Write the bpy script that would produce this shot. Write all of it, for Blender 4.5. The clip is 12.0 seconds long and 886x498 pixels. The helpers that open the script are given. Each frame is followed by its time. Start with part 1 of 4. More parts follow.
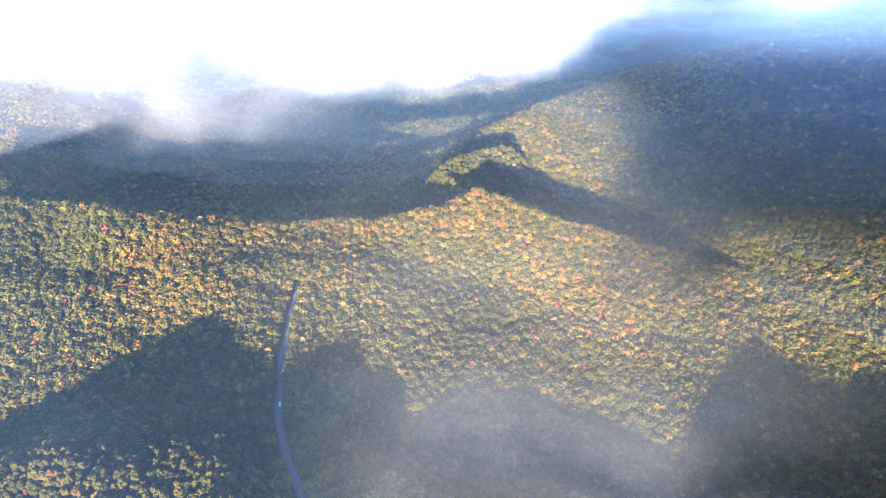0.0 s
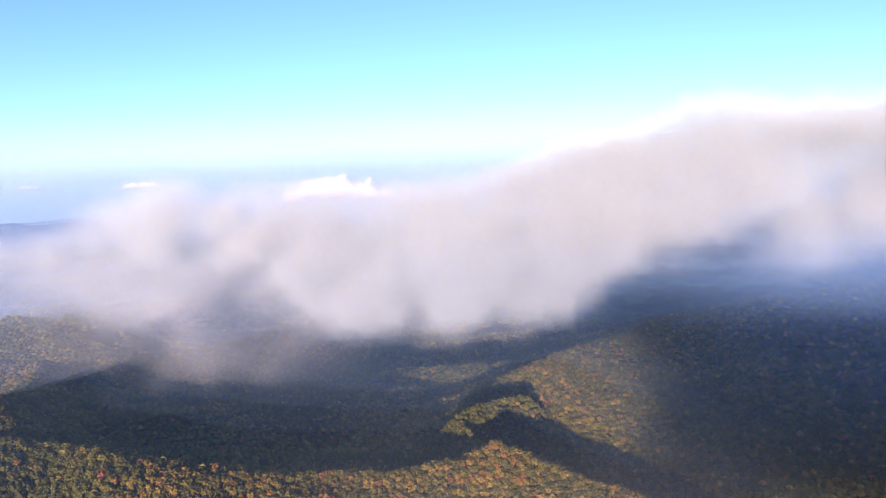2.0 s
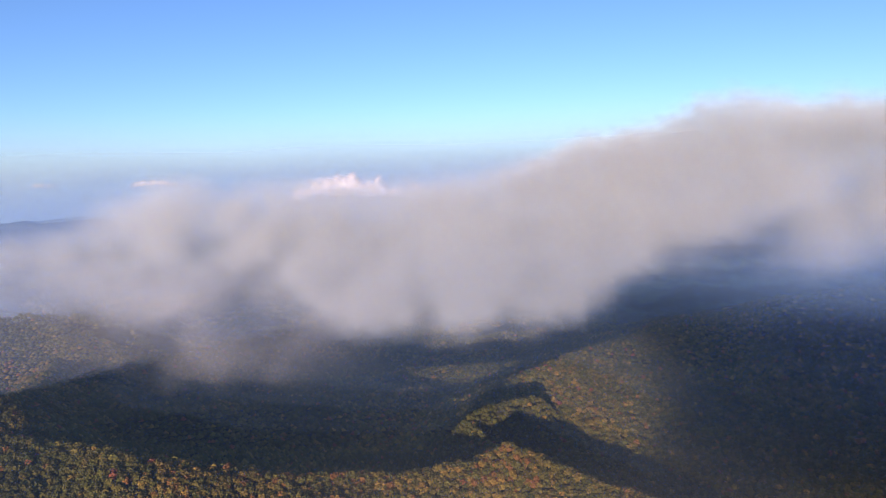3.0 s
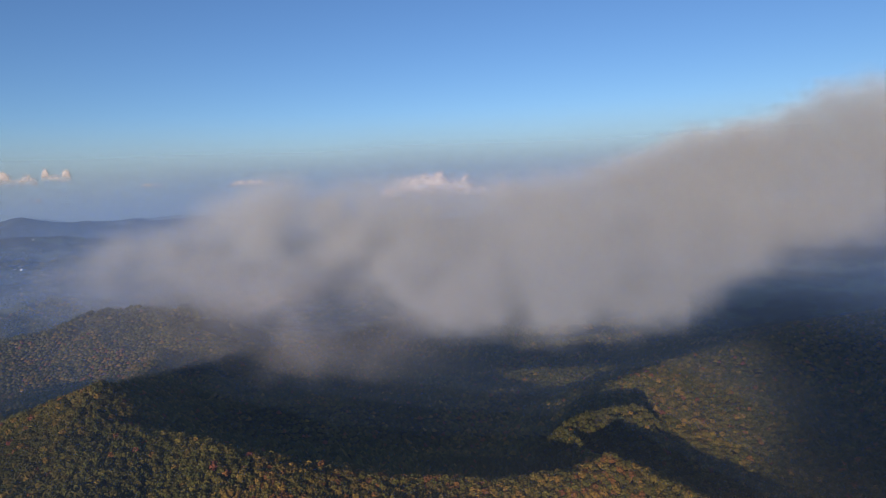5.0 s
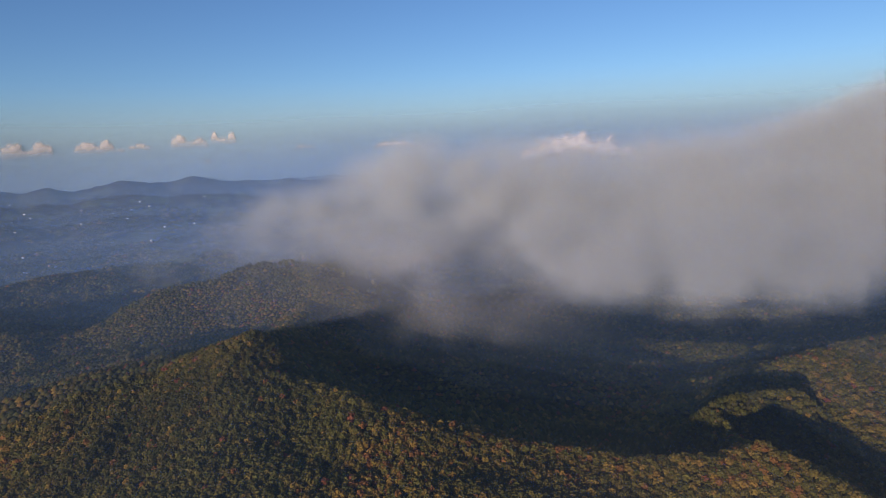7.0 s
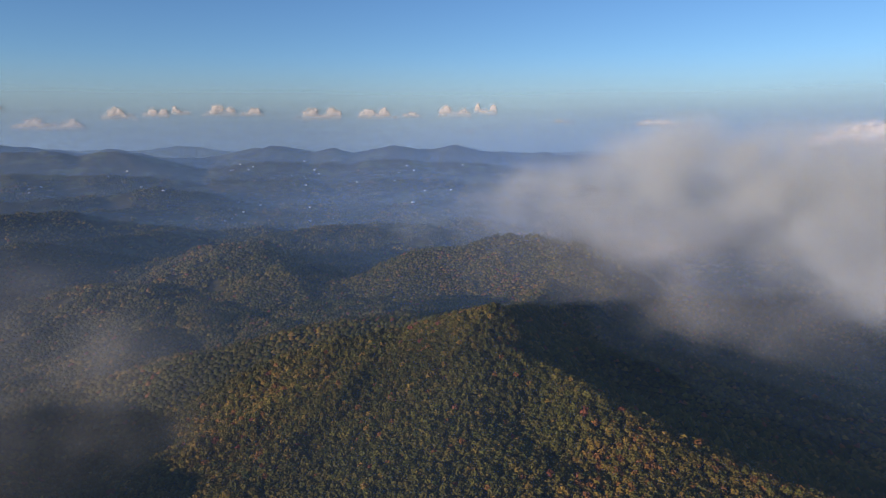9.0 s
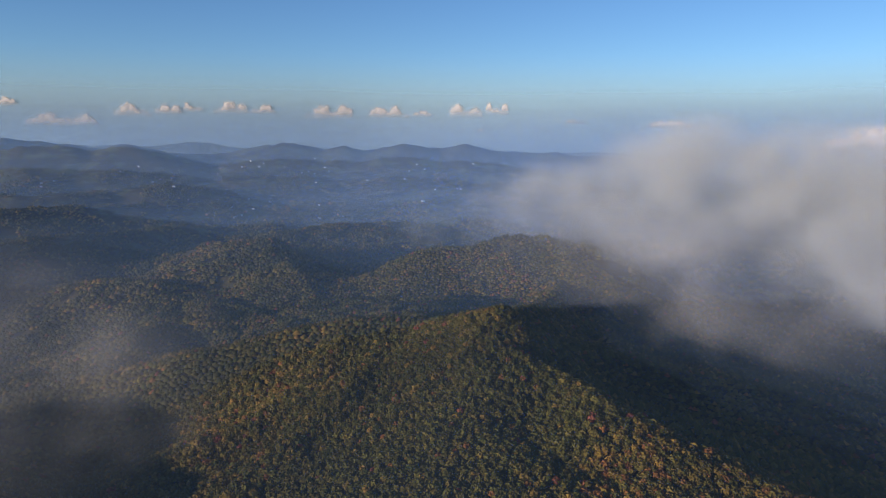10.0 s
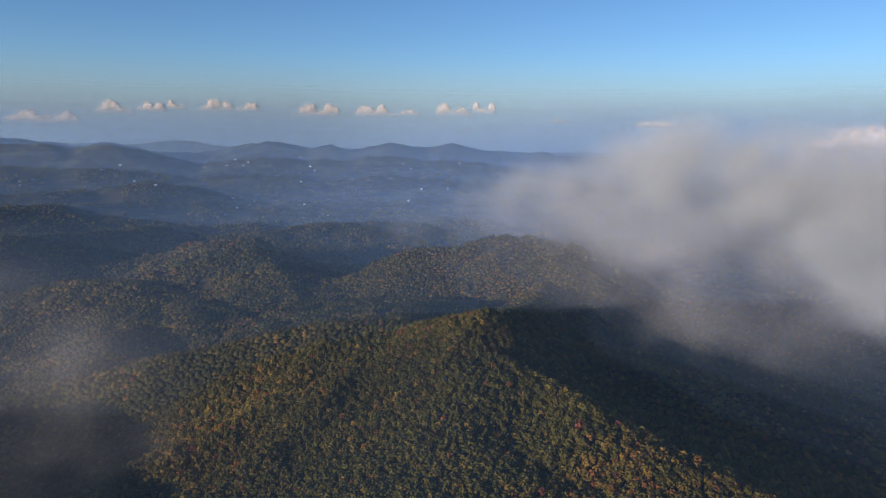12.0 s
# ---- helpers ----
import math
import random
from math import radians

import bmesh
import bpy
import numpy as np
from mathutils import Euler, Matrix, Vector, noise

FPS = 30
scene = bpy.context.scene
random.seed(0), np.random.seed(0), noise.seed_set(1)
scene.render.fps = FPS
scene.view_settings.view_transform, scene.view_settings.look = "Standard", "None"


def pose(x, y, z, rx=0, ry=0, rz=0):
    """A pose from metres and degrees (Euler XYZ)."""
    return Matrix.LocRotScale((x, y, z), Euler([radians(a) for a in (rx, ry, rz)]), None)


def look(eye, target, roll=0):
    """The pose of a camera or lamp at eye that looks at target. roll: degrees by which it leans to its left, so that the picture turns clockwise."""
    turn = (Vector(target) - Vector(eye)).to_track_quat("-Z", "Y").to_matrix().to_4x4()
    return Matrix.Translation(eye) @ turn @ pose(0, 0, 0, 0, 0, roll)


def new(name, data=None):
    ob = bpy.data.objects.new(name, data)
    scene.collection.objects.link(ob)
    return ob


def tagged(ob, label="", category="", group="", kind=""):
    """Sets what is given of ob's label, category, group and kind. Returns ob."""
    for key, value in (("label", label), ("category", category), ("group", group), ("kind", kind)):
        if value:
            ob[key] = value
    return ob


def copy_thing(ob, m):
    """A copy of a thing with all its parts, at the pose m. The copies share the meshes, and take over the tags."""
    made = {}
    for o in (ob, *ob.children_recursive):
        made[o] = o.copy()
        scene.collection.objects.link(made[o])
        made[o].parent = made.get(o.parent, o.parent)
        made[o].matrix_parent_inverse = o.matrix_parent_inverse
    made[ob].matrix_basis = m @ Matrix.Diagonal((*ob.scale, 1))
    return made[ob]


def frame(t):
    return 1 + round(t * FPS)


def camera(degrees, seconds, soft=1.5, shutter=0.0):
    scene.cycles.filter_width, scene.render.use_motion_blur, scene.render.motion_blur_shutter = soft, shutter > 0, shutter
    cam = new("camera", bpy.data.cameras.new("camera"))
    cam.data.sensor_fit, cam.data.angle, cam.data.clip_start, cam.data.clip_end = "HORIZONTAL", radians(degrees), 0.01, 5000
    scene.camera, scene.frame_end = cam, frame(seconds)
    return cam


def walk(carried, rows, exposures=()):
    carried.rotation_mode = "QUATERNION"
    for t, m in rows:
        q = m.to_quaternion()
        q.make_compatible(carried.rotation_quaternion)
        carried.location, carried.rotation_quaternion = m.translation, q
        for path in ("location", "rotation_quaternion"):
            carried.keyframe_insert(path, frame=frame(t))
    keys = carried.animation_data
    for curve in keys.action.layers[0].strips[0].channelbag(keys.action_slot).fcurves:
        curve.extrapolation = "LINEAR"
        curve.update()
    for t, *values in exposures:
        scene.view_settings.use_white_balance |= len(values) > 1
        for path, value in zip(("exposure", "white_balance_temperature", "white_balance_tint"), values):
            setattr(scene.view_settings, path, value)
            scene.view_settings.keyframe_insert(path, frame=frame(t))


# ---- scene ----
cam = camera(68.98, 12.0, soft=1.0)
PATH = [
    (0.0, pose(-0.00, 0.00, 600.00, 61.91, 3.43, 0.00)),
    (0.5, pose(-0.87, 3.48, 600.98, 61.88, 3.22, 1.56)),
    (1.0, pose(-1.74, 6.52, 602.47, 66.03, 3.06, 1.66)),
    (1.5, pose(-3.04, 7.49, 603.62, 73.17, 2.87, 1.67)),
    (1.6, pose(-3.36, 7.68, 603.74, 77.94, 2.60, 1.74)),
    (1.7, pose(-3.70, 7.88, 603.86, 82.96, 2.35, 1.90)),
    (2.0, pose(-4.79, 8.55, 604.20, 83.33, 2.42, 1.55)),
    (2.5, pose(-6.96, 10.90, 604.81, 83.26, 2.41, 1.01)),
    (3.0, pose(-9.07, 15.02, 605.07, 83.23, 2.37, 2.33)),
    (3.5, pose(-11.37, 20.25, 605.00, 83.41, 2.55, 8.23)),
    (5.3, pose(-27.40, 43.85, 600.46, 83.52, 2.75, 10.71)),
    (5.5, pose(-27.63, 46.07, 600.46, 83.63, 2.69, 13.30)),
    (6.0, pose(-27.89, 51.28, 600.66, 83.94, 2.85, 19.86)),
    (6.5, pose(-27.55, 55.86, 600.68, 82.25, 2.83, 22.01)),
    (7.0, pose(-28.36, 59.61, 600.16, 80.67, 2.91, 22.23)),
    (7.5, pose(-32.48, 64.92, 601.72, 78.36, 2.58, 22.75)),
    (7.7, pose(-34.89, 67.26, 602.14, 78.52, 2.63, 25.63)),
    (9.3, pose(-56.63, 90.15, 598.66, 79.11, -0.09, 45.50)),
    (9.5, pose(-57.65, 92.03, 598.51, 79.11, -0.18, 45.49)),
    (10.0, pose(-59.90, 96.47, 598.16, 79.11, -0.31, 45.43)),
    (10.5, pose(-62.52, 100.36, 598.03, 79.10, -0.45, 45.19)),
    (11.0, pose(-65.17, 104.33, 597.91, 79.10, -0.59, 44.88)),
    (11.5, pose(-68.05, 108.53, 597.87, 79.09, -0.64, 44.55)),
    (12.0, pose(-71.27, 112.55, 597.84, 79.05, -0.59, 44.31)),
]
EXPOSURES = [(0.0, 2.6, 6150, 15), (0.6, 2.2, 6150, 15), (0.9, 2.1, 6150, 15), (1.5, 1.7, 6400, 18), (2.0, 1.1, 6500, 30), (3.0, 0.5, 6500, 29), (3.7, 0.05, 6500, 25),
             (5.5, -0.2, 6500, 22), (7.5, -0.15, 6550, 22), (9.5, 0.05, 6400, 18), (12.0, 0.05, 6400, 18)]
walk(cam, PATH, EXPOSURES)

# ---------------------------------------------------------------- light
SUN_ELEVATION, SUN_HEADING = 8.5, 8.0      # low sun behind the first view; its light runs 8 degrees to the right of +y
world = bpy.data.worlds.new("world")
scene.world = world
world.use_nodes = True
wn, wl = world.node_tree.nodes, world.node_tree.links
sky = wn.new("ShaderNodeTexSky")
sky.sky_type, sky.sun_disc = "NISHITA", False
sky.sun_elevation, sky.sun_rotation = radians(SUN_ELEVATION), radians(180 + SUN_HEADING)
sky.altitude, sky.air_density, sky.dust_density, sky.ozone_density = 1500, 1.0, 0.0, 4.0
wl.new(sky.outputs[0], wn["Background"].inputs[0])
wn["Background"].inputs[1].default_value = 0.15
sun = new("sun", bpy.data.lights.new("sun", "SUN"))
sun.data.energy, sun.data.angle, sun.data.color = 5.0, radians(0.9), (1.0, 0.86, 0.68)
h, e = radians(SUN_HEADING), radians(SUN_ELEVATION)
SUN_WAY = Vector((math.sin(h) * math.cos(e), math.cos(h) * math.cos(e), -math.sin(e)))
sun.matrix_world = look((0, 0, 1500), Vector((0, 0, 1500)) + SUN_WAY)
scene.cycles.transparent_max_bounces = 96

CANOPY = 9.0                               # height of the tree tops over the ground
EYE = 600.0                                # height of the first camera over the datum
rng = np.random.default_rng(7)


# ---------------------------------------------------------------- noise and plan helpers
def lattice(ix, iy, seed):
    n = (ix.astype(np.int64) * 374761393 + iy.astype(np.int64) * 668265263 + seed * 974634777) & 0xFFFFFFFF
    n = ((n ^ (n >> 13)) * 1274126177) & 0xFFFFFFFF
    return ((n ^ (n >> 16)) & 0xFFFF) / 65535.0


def value_noise(x, y, seed=0):
    ix, iy = np.floor(x), np.floor(y)
    fx, fy = x - ix, y - iy
    fx, fy = fx * fx * fx * (fx * (6 * fx - 15) + 10), fy * fy * fy * (fy * (6 * fy - 15) + 10)
    a, b = lattice(ix, iy, seed), lattice(ix + 1, iy, seed)
    c, d = lattice(ix, iy + 1, seed), lattice(ix + 1, iy + 1, seed)
    return (a + (b - a) * fx) * (1 - fy) + (c + (d - c) * fx) * fy


def fbm(x, y, octaves=4, seed=0, gain=0.5):
    total, amp, norm = 0.0, 1.0, 0.0
    for k in range(octaves):
        total = total + amp * value_noise(x * 2 ** k + 13.7 * k, y * 2 ** k - 7.1 * k, seed + k)
        norm += amp
        amp *= gain
    return total / norm


def smooth(a, b, x):
    t = np.clip((x - a) / (b - a), 0, 1)
    return t * t * (3 - 2 * t)


def polar(az, r, z):
    """A place by its bearing (degrees to the left of +y), level distance and height against the first camera."""
    a = radians(az)
    return (-r * math.sin(a), r * math.cos(a), EYE + z)


def polar_late(az, r, z):
    """The same, seen from the end of the flight."""
    a = radians(az)
    return (-71 - r * math.sin(a), 112 + r * math.cos(a), EYE - 2 + z)


# ---------------------------------------------------------------- the relief: crest lines with slope (or slopes to the right and left of the line) and rounding
CRESTS = [
    # main ridge: summit, saddle, knoll, right-hand spur
    ((0.50, 0.85), 7, [polar(38.8, 850, -212), polar(37.6, 812, -252), polar(32, 745, -262), polar(27, 700, -284), polar(17, 690, -308),
                polar(6.8, 692, -322), polar(1.2, 703, -318), polar(-2.1, 715, -304), polar(-9.7, 700, -336),
                polar(-20.5, 690, -381), polar(-28.8, 680, -416), polar(-39, 680, -448)]),
    # ribs from the summit towards the left
    ((0.62, 0.48, 0.95), 12, [polar(38.8, 850, -214), polar_late(44.3, 765, -233), polar_late(48.5, 790, -246), polar_late(53.6, 810, -251), polar_late(57.7, 830, -262),
                polar_late(61.6, 850, -282), polar_late(66.8, 870, -308), polar_late(72, 890, -337), polar_late(77, 900, -392)]),
    ((0.55, 0.42, 0.95), 12, [polar_late(57.7, 825, -266), polar_late(62, 770, -297), polar_late(66, 745, -324), polar_late(69.4, 740, -341), polar_late(74, 735, -384)]),
    ((0.55, 0.42, 0.95), 12, [polar_late(53.6, 805, -256), polar_late(58, 715, -288), polar_late(63, 670, -308), polar_late(68, 655, -322), polar_late(71.5, 655, -332), polar_late(76, 650, -372)]),
    ((0.50, 0.42, 0.95), 14, [polar_late(50, 790, -252), polar_late(55, 650, -286), polar_late(60, 590, -305), polar_late(65, 560, -320), polar_late(70, 550, -352)]),
    ((0.42, 0.42, 0.95), 40, [polar(38.0, 800, -250), polar(44, 740, -286), polar(50, 690, -312)]),
    ((0.34, 0.34, 0.95), 40, [polar(32, 745, -264), polar(35, 650, -292), polar(36, 560, -310)]),
    ((0.30, 0.30, 0.95), 40, [polar(39.3, 800, -246), polar(41, 690, -278), polar(42, 560, -316)]),
    ((0.34, 0.34, 0.95), 40, [polar(13, 688, -314), polar(14, 630, -322), polar(15, 570, -336)]),
    ((0.34, 0.34, 0.95), 40, [polar(27, 700, -286), polar(25, 620, -302), polar(25, 560, -317)]),
    ((0.34, 0.34, 0.95), 30, [polar(20, 690, -306), polar(20.5, 620, -318), polar(21, 568, -328)]),
    ((0.30, 0.30, 0.95), 40, [polar(44, 730, -292), polar(44, 640, -314), polar(45, 550, -332)]),
    ((0.34, 0.34, 0.95), 30, [polar(39.6, 805, -250), polar(42.3, 740, -278), polar(43, 650, -304)]),
    ((0.30, 0.30, 0.95), 40, [polar(17, 690, -309), polar(17.3, 640, -317), polar(17.5, 580, -328)]),
    # ribs from the ridge down towards the near hollow
    ((0.34, 0.34, 0.95), 40, [polar(3, 703, -320), polar(4, 590, -352), polar(4, 490, -386)]),
    ((0.34, 0.34, 0.95), 40, [polar(-12, 700, -346), polar(-12, 560, -374), polar(-13, 445, -402)]),
    ((0.34, 0.34, 0.95), 40, [polar(-24, 690, -394), polar(-26, 560, -402), polar(-24, 420, -414)]),
    ((0.34, 0.34, 0.95), 30, [polar(-33, 690, -424), polar(-33, 530, -408)]),
    # knoll to second knoll, and the mountain on the right
    ((1.9, 1.2), 2, [polar(-2.1, 715, -304), polar(-0.3, 785, -330), polar(1.4, 848, -319), polar(0.4, 862, -314), polar(-2.3, 885, -310), polar(-4.9, 900, -309)]),
    ((0.30, 0.45), 12, [polar(-0.5, 1000, -372), polar(-2.8, 1030, -333), polar(-4.9, 1050, -317), polar(-7.9, 1090, -306), polar(-15, 1250, -300), polar(-24, 1400, -262), polar(-36, 1500, -205), polar(-60, 1500, -190)]),
    (0.36, 18, [polar(-15, 1250, -300), polar(-14.7, 1060, -362), polar(-18, 940, -425)]),
    (0.36, 18, [polar(-24, 1400, -265), polar(-25, 1120, -366), polar(-29, 940, -450)]),
    (0.36, 20, [polar(-36, 1500, -215), polar(-36, 1000, -380)]),
    # low spurs beyond
    (0.42, 10, [polar(-8.4, 1130, -318), polar(-2, 1230, -362), polar(6.2, 1300, -386), polar(9, 1300, -420)]),
    (0.42, 10, [polar(-9, 1450, -384), polar(-2, 1480, -406), polar(5.5, 1500, -428), polar(9, 1500, -452)]),
    (0.42, 12, [polar(-10, 1640, -386), polar(-2, 1660, -412), polar(4, 1680, -436)]),
    # wooded hill behind the summit
    ((0.46, 0.6), 14, [polar_late(62, 1420, -352), polar_late(58.5, 1430, -314), polar_late(55.5, 1420, -327), polar_late(53.6, 1420, -330), polar_late(51.5, 1430, -322),
                polar_late(49, 1440, -297), polar_late(47.2, 1440, -279), polar_late(43.9, 1450, -277), polar_late(41.9, 1460, -264), polar_late(39.3, 1480, -248),
                polar_late(36.8, 1480, -248), polar_late(34, 1530, -262), polar_late(30, 1580, -330)]),
    ((0.46, 1.0), 6, [polar_late(36.8, 1480, -249), polar_late(35.3, 1460, -260), polar_late(34.6, 1400, -292), polar_late(34.9, 1300, -319), polar_late(35.6, 1200, -314),
                polar_late(37, 1050, -296), polar_late(38.6, 860, -250), polar_late(39.8, 730, -218)]),
    (0.26, 30, [polar_late(57, 1050, -350), polar_late(63, 1120, -356), polar_late(67, 1230, -352)]),
    ((0.20, 0.20, 0.95), 40, [polar_late(47.5, 800, -250), polar_late(46.5, 1000, -297), polar_late(46, 1200, -334)]),
    ((0.20, 0.28, 0.95), 40, [polar_late(51, 805, -256), polar_late(50.5, 1000, -304), polar_late(50, 1250, -348)]),
    ((0.20, 0.40, 0.95), 30, [polar_late(55, 815, -260), polar_late(54.5, 1000, -312), polar_late(54, 1250, -352)]),
    ((0.20, 0.60, 0.95), 24, [polar_late(59, 835, -272), polar_late(59, 1000, -322), polar_late(58.5, 1250, -350)]),
    ((0.20, 0.70, 0.95), 20, [polar_late(63.5, 860, -300), polar_late(63, 1000, -338), polar_late(62.5, 1200, -362), polar_late(62.5, 1350, -368)]),
    # second hill and the foothills on the left
    ((0.36, 0.55), 18, [polar_late(75, 2300, -372), polar_late(72.7, 2200, -392), polar_late(69.7, 2050, -396), polar_late(67.6, 1950, -352), polar_late(65.3, 1850, -318),
                polar_late(63, 1750, -294), polar_late(61.2, 1700, -288), polar_late(59.8, 1690, -312), polar_late(58.9, 1600, -340)]),
    ((0.36, 0.55), 14, [polar_late(61.4, 1690, -292), polar_late(60.2, 1560, -322), polar_late(58.8, 1440, -316)]),
    (0.32, 40, [polar_late(62, 1330, -372), polar_late(66, 1380, -358), polar_late(69, 1440, -352), polar_late(72, 1560, -350), polar_late(75, 1700, -362)]),
    (0.30, 30, [polar_late(66, 1700, -352), polar_late(70, 1850, -372), polar_late(74, 2000, -384), polar_late(80, 2100, -380)]),
    (0.36, 24, [polar_late(82, 900, -352), polar_late(77, 980, -350), polar_late(72, 1150, -342), polar_late(67.5, 1250, -360)]),
    (0.34, 24, [polar_late(84, 2000, -300), polar_late(78, 2150, -318), polar_late(73, 2300, -345), polar_late(68, 2450, -350)]),
    (0.30, 30, [polar_late(60.5, 2200, -356), polar_late(55.4, 2300, -350), polar_late(48.5, 2400, -356), polar_late(42, 2500, -352)]),
    # long dark hill across the valley
    (0.26, 24, [polar_late(84, 3000, -290), polar_late(79, 3050, -278), polar_late(73.3, 3100, -282), polar_late(68.5, 3150, -253), polar_late(66, 3200, -290), polar_late(58, 3300, -312), polar_late(50, 3350, -336)]),
    (0.28, 24, [polar_late(86, 2650, -280), polar_late(78, 2700, -290), polar_late(72, 2750, -305)]),
    # mountains along the far rim
    (0.30, 14, [polar_late(100, 4200, -110), polar_late(88, 4250, -120), polar_late(80, 4250, -128), polar_late(78.4, 4250, -112), polar_late(75.8, 4250, -96), polar_late(73.6, 4250, -150), polar_late(71.3, 4150, -104),
                polar_late(69.3, 4250, -168), polar_late(66, 4300, -172), polar_late(62.5, 4300, -168), polar_late(60.8, 4280, -132), polar_late(59.2, 4250, -98), polar_late(57, 4250, -150), polar_late(55.6, 4250, -160),
                polar_late(54.2, 4200, -118), polar_late(52.6, 4230, -164), polar_late(50.6, 4250, -152), polar_late(48.9, 4200, -102), polar_late(47.4, 4230, -134), polar_late(45.6, 4250, -138), polar_late(43.5, 4250, -106),
                polar_late(41.5, 4280, -140), polar_late(38.5, 4300, -152), polar_late(30, 4400, -180)]),
    (0.20, 20, [polar_late(59.2, 4250, -104), polar_late(60.5, 3950, -190), polar_late(62, 3700, -262)]),
    (0.20, 20, [polar_late(71.5, 4150, -114), polar_late(70, 3850, -210), polar_late(71, 3650, -268)]),
    (0.20, 20, [polar_late(48.9, 4200, -110), polar_late(50, 3900, -215), polar_late(49, 3700, -280)]),
    (0.20, 20, [polar_late(75.8, 4250, -106), polar_late(78, 3850, -205)]),
    # near ridge under the flight: hill with lit top, gap for the road, low crest towards the right
    # its stretches out of view are shaped to cast the shade on hollow and slope
    (0.55, 14, [polar(120, 1500, -300), (-1080, -20, EYE - 365), (-940, 60, EYE - 303), (-640, 130, EYE - 306), polar(50, 440, -302), polar(45.4, 415, -296), polar(41, 398, -290),
                polar(34.7, 388, -307), polar(28.5, 380, -322), (-150, 225, EYE - 305), (-77, 200, EYE - 318), (0, 200, EYE - 334), (71, 200, EYE - 353),
                (141, 200, EYE - 374), (212, 205, EYE - 357), (251, 205, EYE - 350), (309, 205, EYE - 366), (520, 170, EYE - 340), (900, 0, EYE - 260)]),
    # saddle that carries the road
    (0.42, 26, [polar(21, 200, -352), polar(20.8, 329, -353), polar(21.2, 420, -352), polar(18.5, 522, -342), polar(16, 590, -330)]),
]
ROAD_LINE = [polar(17, 150, -352), polar(19, 240, -352), polar(20.8, 329, -350), polar(21.5, 374, -348), polar(21.2, 420, -346), polar(19.9, 472, -344),
             polar(18.5, 522, -338), polar(17.6, 552, -334), polar(16.6, 580, -330)]


def resample(points, step):
    pts = [Vector(p) for p in points]
    out = []
    for i in range(len(pts) - 1):
        p0, p1, p2, p3 = pts[max(i - 1, 0)], pts[i], pts[i + 1], pts[min(i + 2, len(pts) - 1)]
        n = max(2, int((p2 - p1).length / step))
        for k in range(n):
            t = k / n
            out.append(0.5 * (2 * p1 + (p2 - p0) * t + (2 * p0 - 5 * p1 + 4 * p2 - p3) * t * t + (3 * p1 - p0 - 3 * p2 + p3) * t ** 3))
    out.append(pts[-1])
    return out


ROAD = np.array([tuple(p) for p in resample(ROAD_LINE, 6.0)])


TRACK = np.array([tuple(p) for p in resample([polar(0.4, 855, -330), polar(0.9, 810, -345), polar(1.1, 770, -345), polar(0.6, 735, -335)], 6.0)])
STAND = (24.0, 46.5, 345.0, 412.0)         # bearings and distances of the stand of single trees on the near hill


def base_height(r):
    """Valley floor against the first camera: flat near by, rising slowly to the far rim."""
    return -478 + 170 * smooth(1150, 4300, r) * 0.4 + np.clip((r - 1250) / 3000, 0, 1) * 170 * 0.6


def relief(x, y):
    r, = (np.hypot(x, y),)
    wx = x + 14 * (fbm(x / 130, y / 130, 3, 3) - 0.5)
    wy = y + 14 * (fbm(x / 130, y / 130, 3, 9) - 0.5)
    base = base_height(r) + 42 * smooth(1400, 2400, r) * (fbm(x / 420, y / 420, 4, 21) - 0.4)
    sharp = 5.0
    acc = np.exp(np.clip((base + 480) / sharp, -100, 100))
    for slope, rounding, pts in CRESTS:
        best = np.full(x.shape, -1e9)
        slope, back, head = (slope if len(slope) == 3 else (*slope, None)) if isinstance(slope, tuple) else (slope, slope, None)
        for (ax, ay, az), (bx, by, bz) in zip(pts[:-1], pts[1:]):
            dx, dy = bx - ax, by - ay
            along = ((wx - ax) * dx + (wy - ay) * dy) / (dx * dx + dy * dy)
            t = np.clip(along, 0, 1)
            d = np.hypot(wx - ax - t * dx, wy - ay - t * dy)
            far_side = dx * (wy - ay) - dy * (wx - ax) > 0
            steep = np.where(far_side, back, slope)
            fall = steep * (np.sqrt(d * d + rounding ** 2) - rounding)
            if head is not None and (ax, ay, az) == pts[0]:
                fall = fall + (head - steep) * np.maximum(0, -along) * math.hypot(dx, dy)
            fall = np.where(fall > 90, 90 + (fall - 90) * 0.75, fall)
            best = np.maximum(best, az + t * (bz - az) - EYE - CANOPY - fall)
        acc = acc + np.exp(np.clip((best + 480) / sharp, -100, 100))
    z = -480 + sharp * np.log(acc)
    gully = np.abs(fbm(x / 95 + 5, y / 95, 3, 33) - 0.5) * 2
    z = z - (2 + 8 * smooth(900, 1400, r)) * (1 - smooth(0.0, 0.35, gully)) * smooth(-478, -400, z) + 6 * (fbm(x / 60, y / 60, 3, 44) - 0.5)
    z = z + 24 * smooth(2600, 3400, r) * (fbm(x / 170, y / 170, 4, 55) - 0.5)
    # the road's bench
    near = (r < 760) & (x > -420) & (x < 40)
    if near.any():
        px, py = x[near], y[near]
        d2 = (px[:, None] - ROAD[None, :, 0]) ** 2 + (py[:, None] - ROAD[None, :, 1]) ** 2
        k = d2.argmin(1)
        w = 1 - smooth(6.0, 26.0, np.sqrt(d2[np.arange(len(k)), k]))
        z[near] = z[near] * (1 - w) + (ROAD[k, 2] - EYE - 0.4) * w
    return z + EYE


# ---------------------------------------------------------------- materials
def material(name):
    m = bpy.data.materials.new(name)
    m.use_nodes = True
    return m, m.node_tree.nodes, m.node_tree.links, m.node_tree.nodes["Principled BSDF"]


